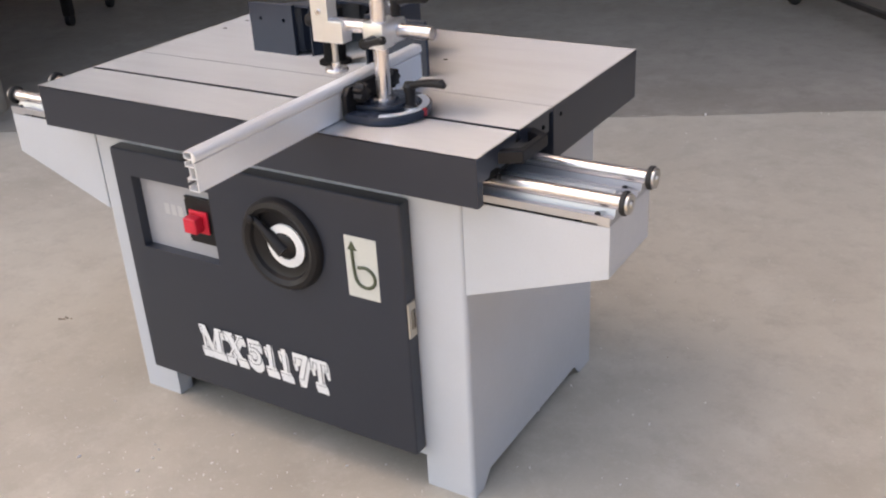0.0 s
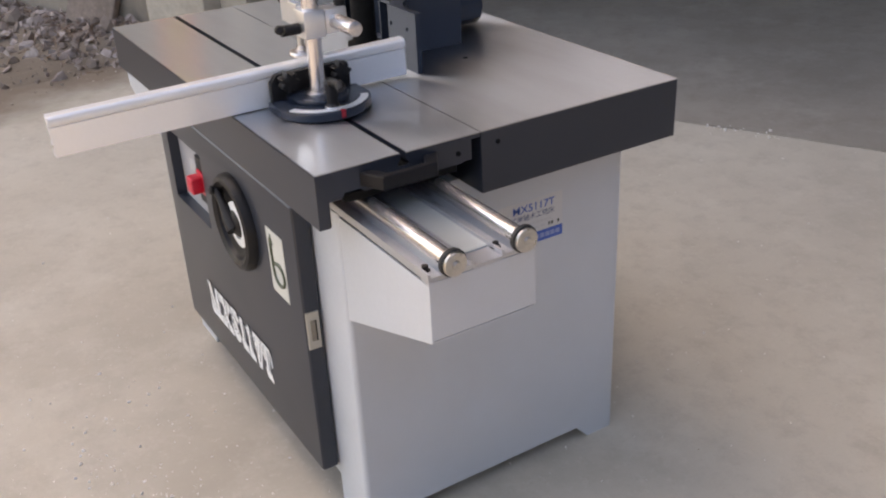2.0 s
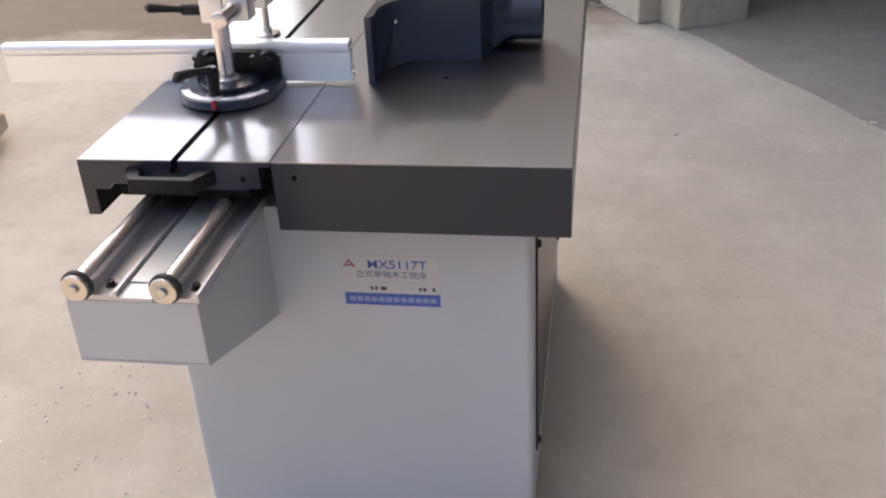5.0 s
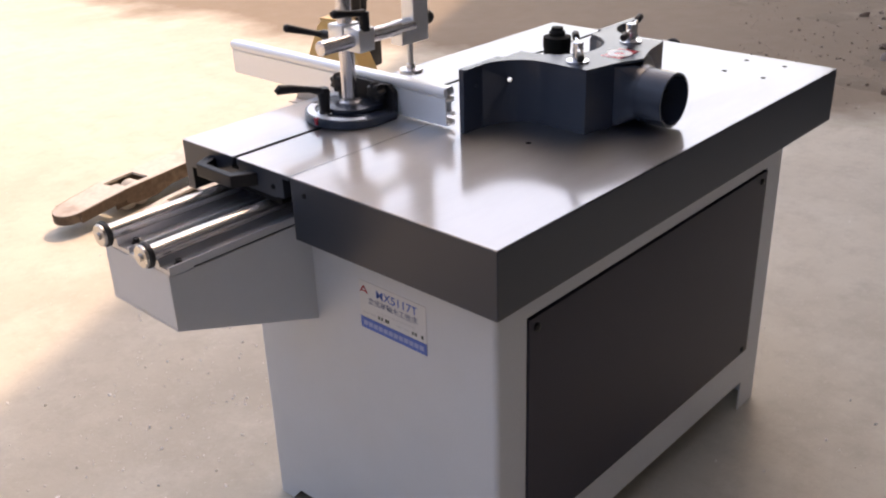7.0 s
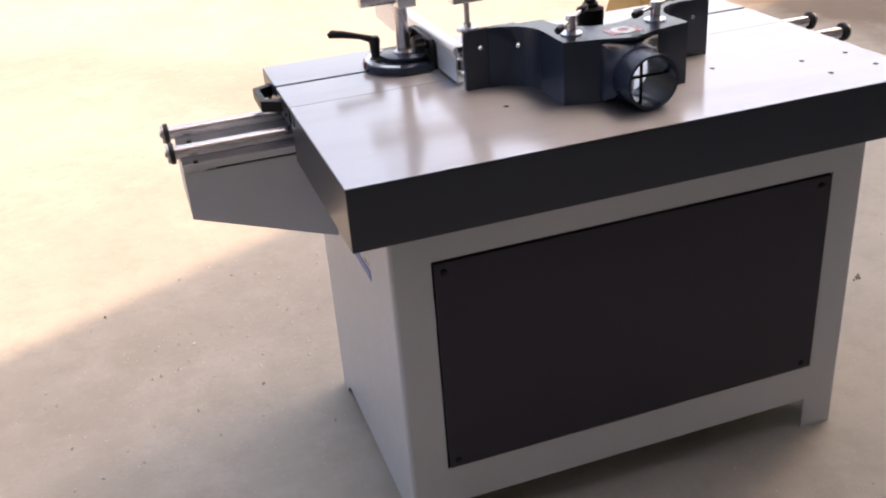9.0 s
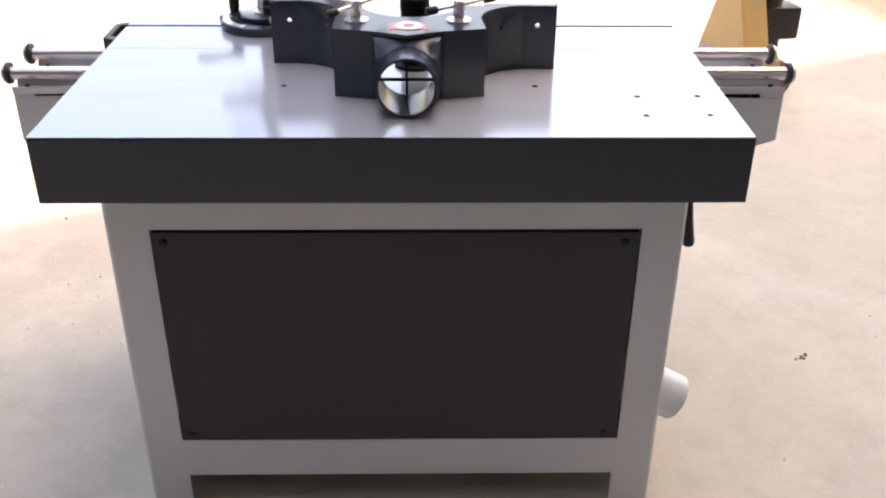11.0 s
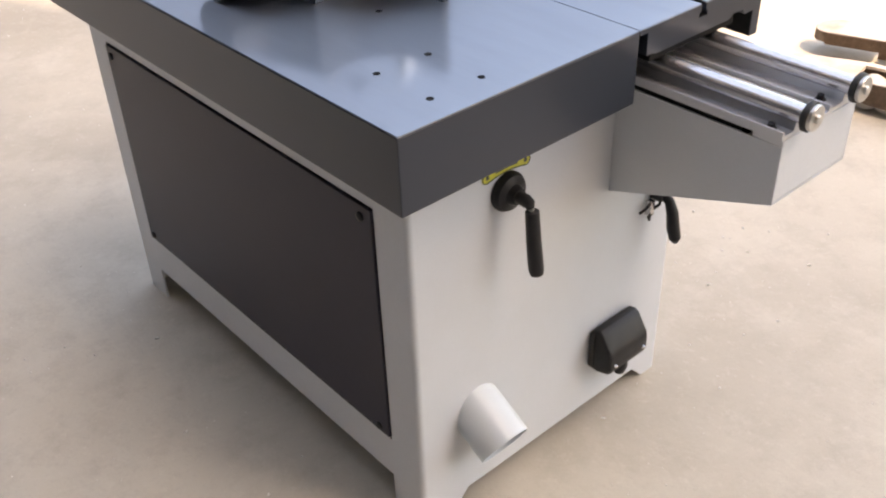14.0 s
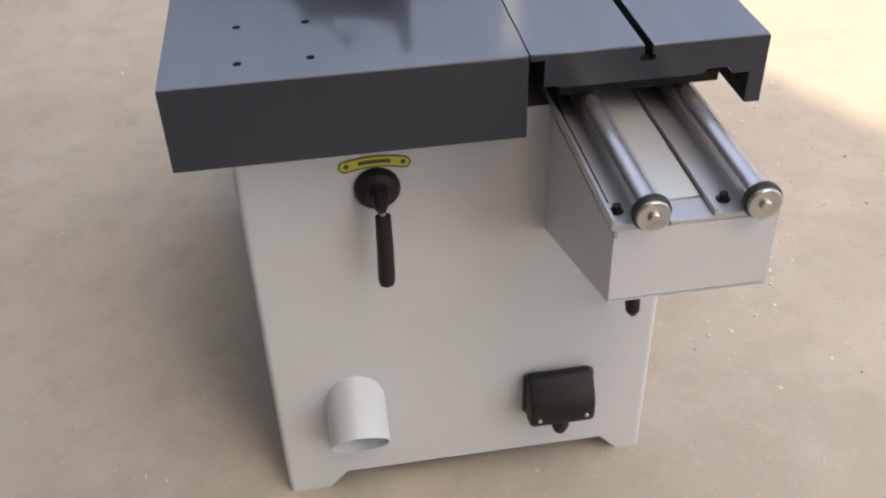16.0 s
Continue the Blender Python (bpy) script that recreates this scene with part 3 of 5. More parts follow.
# share of the line's width that each letter takes, and its strokes on a unit square: left edge at the foot, left edge at the head,
# width, foot, head
LETTERS = (("M", 0.200, ((0.00, 0.00, 0.33, 0.00, 0.09), (0.58, 0.58, 0.42, 0.00, 0.09), (0.00, 0.00, 0.30, 0.91, 1.00), (0.70, 0.70, 0.30, 0.91, 1.00),
                         (0.11, 0.11, 0.10, 0.04, 0.96), (0.40, 0.10, 0.20, 0.02, 0.97), (0.46, 0.72, 0.07, 0.02, 0.97), (0.67, 0.67, 0.22, 0.04, 0.96))),
           ("X", 0.175, ((0.00, 0.00, 0.36, 0.00, 0.09), (0.56, 0.56, 0.44, 0.00, 0.09), (0.00, 0.00, 0.46, 0.91, 1.00), (0.62, 0.62, 0.36, 0.91, 1.00),
                         (0.58, 0.10, 0.28, 0.04, 0.96), (0.13, 0.74, 0.10, 0.04, 0.96))),
           ("5", 0.135, ((0.14, 0.14, 0.78, 0.84, 1.00), (0.14, 0.14, 0.13, 0.46, 0.90), (0.02, 0.02, 0.22, 0.14, 0.32))),
           ("1", 0.110, ((0.06, 0.06, 0.88, 0.00, 0.11), (0.33, 0.33, 0.34, 0.04, 1.00), (0.08, 0.08, 0.30, 0.76, 0.88))),
           ("1", 0.110, ((0.06, 0.06, 0.88, 0.00, 0.11), (0.33, 0.33, 0.34, 0.04, 1.00), (0.08, 0.08, 0.30, 0.76, 0.88))),
           ("7", 0.135, ((0.04, 0.04, 0.94, 0.82, 1.00), (0.04, 0.04, 0.12, 0.60, 0.94), (0.26, 0.66, 0.30, 0.00, 0.90))),
           ("T", 0.135, ((0.18, 0.18, 0.64, 0.00, 0.10), (0.37, 0.37, 0.26, 0.04, 0.95), (0.00, 0.00, 1.00, 0.86, 1.00), (0.00, 0.00, 0.11, 0.62, 0.92), (0.89, 0.89, 0.11, 0.62, 0.92))))


def model_letter(ch, x, z, wide, strokes):
    """One slab-serif letter of the model name: white face, dark line round it, white drop below."""
    tall = 0.071

    def shape(y, dx, dz, fat):
        bm = bmesh.new()
        for k, (xb, xt, w, foot, head) in enumerate(strokes):
            yk = y - 0.00003 * k
            f, h = (foot - 0.5) * tall - fat, (head - 0.5) * tall + fat
            b0, b1, t0, t1 = ((q - 0.5) * wide for q in (xb, xb + w, xt, xt + w))
            prism(bm, [(x + dx + b0 - fat, z + dz + f), (x + dx + b1 + fat, z + dz + f), (x + dx + t1 + fat, z + dz + h), (x + dx + t0 - fat, z + dz + h)], "y", yk, yk + 0.0001)
        if ch == "5":
            # bowl of the figure
            rx, ry, cx, cz = 0.44 * wide, 0.33 * tall, x + dx - 0.02 * wide, z + dz - 0.17 * tall
            ways = [radians(128 - 300 * i / 18) for i in range(19)]
            out = [(cx + (rx + fat) * math.cos(a), cz + (ry + fat) * math.sin(a)) for a in ways]
            inn = [(cx + (rx * 0.42 - fat) * math.cos(a), cz + (ry * 0.62 - fat) * math.sin(a)) for a in ways]
            for i in range(18):
                prism(bm, [out[i], out[i + 1], inn[i + 1], inn[i]], "y", y - 0.0002, y - 0.0001)
        return bm

    for k, drop in enumerate((0.022, 0.016, 0.010, 0.005)):
        part("letter_drop", shape(-0.7683 - 0.0003 * k, 0.16 * drop, -drop, 0.0016), PRINT, door)
    part("letter_line", shape(-0.7697, 0, 0, 0.0017), DARK, door)
    part("letter", shape(-0.7702, 0, 0, -0.0002), PRINT, door)


def door_parts():
    # red rotary switch
    cx, cz, y = -0.180, 0.578, -0.7525
    part("switch_base", boxed(cx - 0.029, cx + 0.029, y - 0.006, y, cz - 0.029, cz + 0.029, bevel=0.003), RED, door, "red switch surround", smooth=True)
    k = boxed(-0.020, 0.020, -0.028, 0.0, -0.020, 0.020, bevel=0.006, seg=3)
    part("switch_knob", k, RED, door, "red rotary switch knob", Matrix.Translation((cx - 0.004, y - 0.006, cz)), smooth=True)
    for dx in (-0.040, 0.043):
        for dz in (-0.054, 0.054):
            part("screw", lathed([(0, 0.002), (0.002, 0.002), (0.003, 0)], (cx + dx, -0.7522, cz + dz), (0, -1, 0), 10), BARE, door)
    # handwheel dial in a dished rim
    wx, wz, yy = 0.087, 0.584, -0.768
    rim = [(0.111, 0.0), (0.110, 0.011), (0.104, 0.020), (0.094, 0.023), (0.084, 0.017), (0.080, 0.008), (0.070, 0.003), (0, 0.003)]
    wheel = part("handwheel", lathed(rim, (wx, yy, wz), (0, -1, 0), 56), BLACK, door, "black plastic handwheel with dished rim", smooth=True)
    part("dial", lathed([(0.052, 0.003), (0.052, 0.0075), (0.032, 0.0095), (0.032, 0.003)], (wx + 0.010, yy, wz - 0.002), (0, -1, 0), 40), PRINT, wheel, "white dial ring", smooth=True)
    part("hub", lathed([(0.032, 0.004), (0.032, 0.008), (0.024, 0.014), (0.018, 0.016), (0, 0.016)], (wx + 0.006, yy, wz), (0, -1, 0), 32), BLACK, wheel, smooth=True)
    a = Vector((wx + 0.012, yy - 0.014, wz - 0.012))
    b = Vector((wx - 0.066, yy - 0.017, wz + 0.058))
    part("crank_arm", swept([a, a.lerp(b, 0.3), a.lerp(b, 0.7), b], [0.018, 0.016, 0.009, 0.010], 12), BLACK, wheel, "black crank arm", smooth=True)
    part("grip", lathed([(0, 0.013), (0.007, 0.0125), (0.0105, 0.009), (0.0100, 0.003), (0.007, 0), (0, 0)], b + Vector((0, -0.004, 0)), (0, -1, 0), 18), BLACK, wheel, smooth=True)
    # arrow plate: a circle with an arrow
    lab = part("arrow_sign", boxed(-0.041, 0.041, -0.0012, 0, -0.073, 0.073), PAPER, door, "pale sign with an olive turning arrow", Matrix.Translation((0.2985, -0.768, 0.5685)))
    yl = -0.0015
    bm = bmesh.new()
    sweep(bm, [(-0.022, yl, 0.042), (-0.022, yl, 0.018)], 0.0042, 6)
    loop = [(-0.022, yl, 0.016), (-0.020, yl, -0.014)] + [(0.007 + 0.0255 * math.cos(radians(a)), yl, -0.021 + 0.0245 * math.sin(radians(a))) for a in range(190, 482, 24)] + [(-0.010, yl, 0.001)]
    sweep(bm, loop, 0.0042, 6)
    prism(bm, [(-0.034, 0.040), (-0.010, 0.040), (-0.022, 0.062)], "y", yl - 0.001, yl + 0.001)
    part("arrow", bm, OLIVE, lab)
    # model lettering with a heavy drop
    at = -0.236
    for ch, share, serifs in LETTERS:
        model_letter(ch, at + 0.408 * share / 2, 0.259, 0.408 * share - 0.0065, serifs)
        at += 0.408 * share
    # latch on the door's edge
    latch = part("latch", boxed(0.4035, 0.4085, -0.766, -0.738, 0.420, 0.505, bevel=0.002), LATCH, door, "pale brown metal slide latch with a dark slot")
    part("latch_slot", boxed(0.4086, 0.4092, -0.758, -0.745, 0.440, 0.487), LATCH_DEEP, latch)
    part("latch_slide", boxed(0.4093, 0.4105, -0.7475, -0.7455, 0.440, 0.487), SLOT, latch)


door_parts()


def strip_wall(bm, path, t, z0, z1):
    """An upright wall of thickness t along a path; the thickness grows to the left of the way."""
    pts = [Vector(p) for p in path]
    inn = []
    for i, p in enumerate(pts):
        d = (pts[min(i + 1, len(pts) - 1)] - pts[max(i - 1, 0)]).normalized()
        inn.append(p + Vector((-d.y, d.x)) * t)
    rings = [[bm.verts.new((*q, z)) for q, z in ((p, z0), (p, z1), (n, z1), (n, z0))] for p, n in zip(pts, inn)]
    for a, b in zip(rings, rings[1:]):
        for k in range(4):
            bm.faces.new((a[k], b[k], b[(k + 1) % 4], a[(k + 1) % 4]))
    bm.faces.new(rings[0])
    bm.faces.new(rings[-1][::-1])


def pierced(bm, x0, x1, z0, z1, cx, cz, r, y0, y1, n=24):
    """An upright slab across y with one round hole through it."""
    def rim(a):
        c, s = math.cos(a), math.sin(a)
        k = min((x1 - cx) / c if c > 1e-6 else ((x0 - cx) / c if c < -1e-6 else 9), (z1 - cz) / s if s > 1e-6 else ((z0 - cz) / s if s < -1e-6 else 9))
        return cx + c * k, cz + s * k
    turns = sorted({2 * math.pi * i / n for i in range(n)} | {math.atan2(z - cz, x - cx) % (2 * math.pi) for x in (x0, x1) for z in (z0, z1)})
    ring = []
    for a in turns:
        ox, oz = rim(a)
        hx, hz = cx + r * math.cos(a), cz + r * math.sin(a)
        ring.append([bm.verts.new(c) for c in ((ox, y0, oz), (hx, y0, hz), (hx, y1, hz), (ox, y1, oz))])
    for i in range(len(ring)):
        p, q = ring[i], ring[(i + 1) % len(ring)]
        for k in range(4):
            bm.faces.new((p[k], q[k], q[(k + 1) % 4], p[(k + 1) % 4]))


def hood():
    z0, z1, t = TOP_Z + 0.0005, 1.001, 0.006
    # outline seen from above: wings, hollow flanks, a blunt point at the outlet, open round the spindle
    right = arc(0.194, -0.290, 0.084, 270, 180, 14) + [(0.111, -0.192), (0.040, -0.176)]
    left = [(-0.084, -0.176), (-0.160, -0.192)] + arc(-0.239, -0.256, 0.084, 0, -90, 14)
    cut = arc(-0.026, -0.362, 0.098, 168, -8, 24)
    o = [(0.246, -0.376), (0.240, -0.372)] + right + [(-0.022, -0.152)] + left + [(-0.298, -0.338), (-0.304, -0.342)] + cut
    bm = bmesh.new()
    prism(bm, o, "z", z1 - t, z1)
    bmesh.ops.triangulate(bm, faces=[f for f in bm.faces if len(f.verts) > 4])
    body = part("dust_hood", bm, CAST, moulder, "blue-grey painted cast dust hood", smooth=True)
    for name, way in (("notch_wall", arc(-0.026, -0.362, 0.0985, 120, 168, 8)), ("notch_wall", arc(-0.026, -0.362, 0.0985, -8, 45, 8)), ("prow_wall", right[8:]), ("prow_wall", left[:9])):
        bm = bmesh.new()
        strip_wall(bm, way, 0.004 if name == "notch_wall" else 0.005, z0, z1 - t)
        part(name, bm, CAST, body, smooth=True)
    # the hollow next to each wing, with its inner screw hole
    for cx, cy, s in ((0.194, -0.290, 1), (-0.239, -0.256, -1)):
        grid = bmesh.new()
        pierced(grid, 0, 0.084 * radians(51.5), z0, z1 - t, 0.062 if s > 0 else 0.046, 0.962, 0.0048, 0.0, 0.010, 16)
        for v in grid.verts:
            a = v.co.x / 0.084
            q = 0.084 + v.co.y
            v.co = Vector((cx - s * q * math.sin(a), cy - q * math.cos(a), v.co.z))
        part("hollow_wall", grid, CAST, body, smooth=True)
    # back of the hood round the outlet
    px, py, pz, r = -0.021, -0.160, 0.931, 0.053
    bm = bmesh.new()
    pierced(bm, -0.084, 0.040, z0, z1 - t, px, pz, r - 0.004, -0.182, -0.178, 40)
    part("outlet_wall", bm, CAST, body)
    pipe = part("outlet_pipe", lathed([(r - 0.005, 0.080), (r, 0.080), (r, -0.018), (r - 0.004, -0.018), (r - 0.005, 0.080)], (px, py, pz), (0, 1, 0), 44), CAST, body, "round dust outlet pipe", smooth=True)
    # the casting draws in from the square back to the round outlet
    bm = bmesh.new()
    n = 48
    loops = []
    for k in range(6):
        u = k / 5
        w = u * u * (3 - 2 * u)
        row = []
        for i in range(n):
            a = 2 * math.pi * i / n
            c, q = math.cos(a), math.sin(a)
            f = min(0.062 / max(abs(c), 1e-6), ((z1 - t - pz) if q > 0 else (pz - z0)) / max(abs(q), 1e-6))
            row.append(bm.verts.new((px + c * (f + (r + 0.001 - f) * w), -0.178 + 0.040 * u, pz + q * (f + (r + 0.001 - f) * w))))
        loops.append(row)
    for lo, hi in zip(loops, loops[1:]):
        for i in range(n):
            bm.faces.new((lo[i], lo[(i + 1) % n], hi[(i + 1) % n], hi[i]))
    part("outlet_neck", bm, CAST, body, smooth=True)
    c = bmesh.new()
    box(c, px - 0.002, px + 0.002, py + 0.030, py + 0.036, pz - r + 0.004, pz + r - 0.004)
    box(c, px - r + 0.004, px + r - 0.004, py + 0.031, py + 0.037, pz - 0.0022, pz + 0.0022)
    part("guard_cross", c, SLOT, pipe)
    # two front wings with screw holes
    for xa, xb, yw in ((0.130, 0.246, -0.388), (-0.304, -0.165, -0.354)):
        xm = (xa + xb) / 2
        bm = bmesh.new()
        for a, b, c, inner in ((xa, xm, xa + 0.034, xa > 0), (xm, xb, xb - 0.030, xa < 0)):
            c = (0.142 if xa > 0 else -0.194) if inner else (0.210 if xa > 0 else -0.268)
            a, b = (xa, 0.185) if xa > 0 and inner else (0.185, xb) if xa > 0 else (-0.235, xb) if inner else (xa, -0.235)
            pierced(bm, a, b, z0, z1, c, 0.962, 0.0050 if inner else 0.0048, yw, yw + 0.0115, 16)
        part("fence_wing", bm, CAST, body, "painted fence wing with two screw holes")
    # clamp posts with T-bars
    for x, ang in ((0.071, 40), (-0.114, 18)):
        y = -0.240
        post = part("clamp_post", lathed([(0.022, 0), (0.022, 0.003), (0.0105, 0.004), (0.0105, 0.036), (0.009, 0.038), (0, 0.038)], (x, y, z1), (0, 0, 1), 24), CHROME, body, "chromed clamp post with washer", smooth=True)
        d = Vector((math.cos(radians(ang)), math.sin(radians(ang)), -0.12)).normalized()
        c0 = Vector((x, y, z1 + 0.029))
        part("t_bar", rodded(c0 - d * 0.055, c0 + d * 0.050, 0.0035, n=12), CHROME, post, smooth=True)
        for e in (c0 - d * 0.058, c0 + d * 0.052):
            part("knob", rodded(e - d * 0.011, e + d * 0.011, 0.0075, n=14, bevel=0.003), BLACK, post, smooth=True)
    # round warning print on the roof
    st = part("warning_sticker", boxed(-0.058, 0.010, -0.228, -0.186, z1, z1 + 0.0006), SCARLET, body, "red warning sticker with a white ring")
    part("ring", lathed([(0.0110, 0), (0.0110, 0.0006), (0.0245, 0.0006), (0.0245, 0)], (-0.024, -0.208, z1 + 0.0006), (0, 0, 1), 28), PRINT, st)
    # spindle with collars
    part("spindle", lathed([(0.040, 0), (0.040, 0.006), (0.0275, 0.008), (0.0275, 0.112), (0.0285, 0.114), (0.0285, 0.136), (0.0165, 0.139), (0.0165, 0.146), (0.012, 0.150), (0.012, 0.155), (0, 0.156)], (-0.033, -0.365, TOP_Z), (0, 0, 1), 32), SLOT, moulder, "dark oiled spindle with collars", smooth=True)


hood()


def right_end():
    x = BX + 0.0006
    st = part("maker_sticker", boxed(x - 0.0005, x + 0.0001, -0.396, -0.226, 0.568, 0.668), STICKER, moulder, "pale maker's sticker with blue band, unreadable print")
    a = x + 0.0003
    part("blue_band", boxed(a, a + 0.0005, -0.396, -0.226, 0.568, 0.592), BLUE, st, "blue printed band")
    for i in range(12):
        y = -0.388 + i * 0.0131
        part("print_bar", boxed(a + 0.0006, a + 0.0009, y, y + 0.0105, 0.5752, 0.5850), BAND_PRINT, st)
    face = Euler((radians(90), 0, radians(90))).to_matrix().to_4x4()
    lettering("model_print", "MX5117T", 0.0235, 0.00010, BLUE, st, Matrix.Translation((a + 0.0003, -0.299, 0.6500)) @ face, 1.10, 0.0002)
    lettering("machine_print", "立式单轴木工铣床", 0.0152, 0.00010, NAVY, st, Matrix.Translation((a + 0.0003, -0.310, 0.6300)) @ face, 1.04, 0.0)
    for i in range(10):
        y = -0.352 + i * 0.010
        part("print_bar", boxed(a, a + 0.0004, y, y + 0.0065, 0.6125, 0.6150), FADED, st)
    for y0, y1 in ((-0.390, -0.374), (-0.368, -0.356), (-0.300, -0.288), (-0.282, -0.270)):
        part("print_bar", boxed(a, a + 0.0004, y0, y1, 0.601, 0.604), FADED, st)
    for y0, y1 in ((-0.349, -0.344), (-0.341, -0.336), (-0.331, -0.320), (-0.262, -0.258), (-0.255, -0.250), (-0.239, -0.234)):
        part("print_bar", boxed(a, a + 0.0004, y0, y1, 0.599, 0.606), INK, st)
    mark = bmesh.new()
    for p, q in (((-0.393, 0.644), (-0.384, 0.658)), ((-0.384, 0.658), (-0.374, 0.644)), ((-0.389, 0.6475), (-0.377, 0.6475))):
        sweep(mark, [(a + 0.0002, *p), (a + 0.0002, *q)], 0.0011, 6)
    part("maker_mark", mark, SCARLET, st)


right_end()


def left_end():
    x = -BX - 0.001
    # tilt lever on a round boss
    boss = part("lever_boss", lathed([(0.034, 0), (0.034, 0.006), (0.030, 0.013), (0.018, 0.018), (0.014, 0.028), (0, 0.028)], (x, -0.268, 0.649), (-1, 0, 0), 36), BLACK, moulder, "black plastic boss of the clamping lever", smooth=True)
    part("lever_arm", swept([(x - 0.026, -0.268, 0.649), (x - 0.042, -0.2685, 0.6485), (x - 0.050, -0.269, 0.645), (x - 0.053, -0.2695, 0.639)], [0.011, 0.0110, 0.0095, 0.0050], 14), BLACK, boss, smooth=True)
    part("lever_neck", swept([(x - 0.052, -0.2695, 0.642), (x - 0.0535, -0.270, 0.634), (x - 0.055, -0.270, 0.628)], 0.0045, 12), BARE, boss, "narrow steel neck", smooth=True)
    part("lever_grip", swept([(x - 0.054, -0.270, 0.636), (x - 0.0542, -0.270, 0.6345), (x - 0.060, -0.2695, 0.580), (x - 0.068, -0.268, 0.532), (x - 0.070, -0.268, 0.523), (x - 0.0705, -0.268, 0.520)], [0.0090, 0.0115, 0.0125, 0.0130, 0.0110, 0.006], 16), BLACK, boss, "black lever grip", smooth=True)
    # yellow arched tag
    def pill(r0, r1, half):
        mid, cap = (r0 + r1) / 2, (r1 - r0) / 2
        ends = [(-0.267 + mid * math.cos(radians(90 + s * half)), 0.525 + mid * math.sin(radians(90 + s * half))) for s in (1, -1)]
        return (arc(-0.267, 0.525, r1, 90 - half, 90 + half, 12) + arc(*ends[0], cap, 90 + half, 270 + half, 10)[1:-1]
                + arc(-0.267, 0.525, r0, 90 + half, 90 - half, 12) + arc(*ends[1], cap, 270 - half, 450 - half, 10)[1:-1])
    o = pill(0.1590, 0.1785, 14.6)
    tag = part("yellow_tag", prismed(o, "x", x - 0.0008, x), TAG, moulder, "yellow arched tag with unreadable print")
    o = arc(-0.267, 0.525, 0.172, 82, 98, 6) + arc(-0.267, 0.525, 0.166, 98, 82, 6)
    part("print_bar", prismed(o, "x", x - 0.0012, x - 0.0009), INK, tag)
    bm = bmesh.new()
    sweep(bm, [(x - 0.0009, *p) for p in pill(0.1600, 0.1775, 14.6)], 0.0011, 6)
    part("printed_rim", bm, OLIVE, tag)
    for a in (76, 104):
        part("rivet", lathed([(0, 0.001), (0.003, 0.001), (0.004, 0)], (x - 0.0008, -0.267 + 0.169 * math.cos(radians(a)), 0.525 + 0.169 * math.sin(radians(a))), (-1, 0, 0), 10), INK, tag)
    # motor terminal box
    o = [(x, 0.232), (x - 0.018, 0.237), (x - 0.028, 0.230), (x - 0.050, 0.196), (x - 0.054, 0.184), (x - 0.054, 0.154), (x - 0.049, 0.142), (x - 0.020, 0.134), (x, 0.136)]
    tb = part("terminal_box", prismed(o, "y", -0.617, -0.501, bevel=0.009, seg=3), BLACK, moulder, "black plastic terminal box with two screws", smooth=True)
    part("seal", boxed(x - 0.014, x, -0.622, -0.496, 0.142, 0.228, bevel=0.006), RUBBER, tb)
    for y in (-0.517, -0.600):
        part("screw", lathed([(0, 0.004), (0.003, 0.004), (0.0045, 0.001), (0.0045, -0.002)], (x - 0.0545, y, 0.164), (-1, 0, 0), 12), CHROME, tb, smooth=True)
    part("cable_gland", lathed([(0.016, 0.012), (0.016, -0.014), (0.011, -0.028), (0, -0.029)], (x - 0.032, -0.560, 0.138), (0, 0, 1), 18), BLACK, tb, smooth=True)
    # dust outlet stub, bent down and outwards, cut square
    way = Vector((-0.87, 0.0, -0.49)).normalized()
    r = 0.0505
    base = Vector((-0.482, -0.203, 0.241))
    pipe = bmesh.new()
    lathe(pipe, [(r, 0.0), (r, 0.130), (r - 0.0025, 0.130), (r - 0.0025, 0.0)], base, way, 44)
    part("dust_stub", pipe, STUB, moulder, "pale grey round dust outlet stub", smooth=True)
    # second lever and a clip under the rail bracket
    lv = part("lock_lever", lathed([(0.017, 0), (0.017, 0.012), (0.012, 0.024), (0, 0.024)], (x, -0.662, 0.478), (-1, 0, 0), 22), BLACK, moulder, "black curved lock lever", smooth=True)
    part("lever_grip", swept([(x - 0.018, -0.662, 0.480), (x - 0.034, -0.662, 0.470), (x - 0.044, -0.661, 0.450), (x - 0.050, -0.660, 0.420), (x - 0.057, -0.660, 0.398), (x - 0.059, -0.660, 0.390)], [0.009, 0.010, 0.0115, 0.013, 0.0115, 0.005], 14), BLACK, lv, smooth=True)
    clip = part("pointer_clip", boxed(x - 0.014, x, -0.646, -0.634, 0.438, 0.470, bevel=0.002), SATIN, moulder, "small bright metal pointer clip with wire hooks")
    part("clip_hook", swept([(x - 0.010, -0.634, 0.464), (x - 0.016, -0.622, 0.468), (x - 0.014, -0.612, 0.462), (x - 0.008, -0.608, 0.455)], 0.0028, 8), BLACK, clip, smooth=True)
    part("clip_hook", swept([(x - 0.012, -0.636, 0.444), (x - 0.020, -0.624, 0.440), (x - 0.020, -0.620, 0.448)], 0.0028, 8), BLACK, clip, smooth=True)
    part("clip_hook", swept([(x - 0.012, -0.645, 0.452), (x - 0.020, -0.652, 0.462), (x - 0.016, -0.658, 0.474)], 0.0032, 8), BLACK, clip, smooth=True)


left_end()


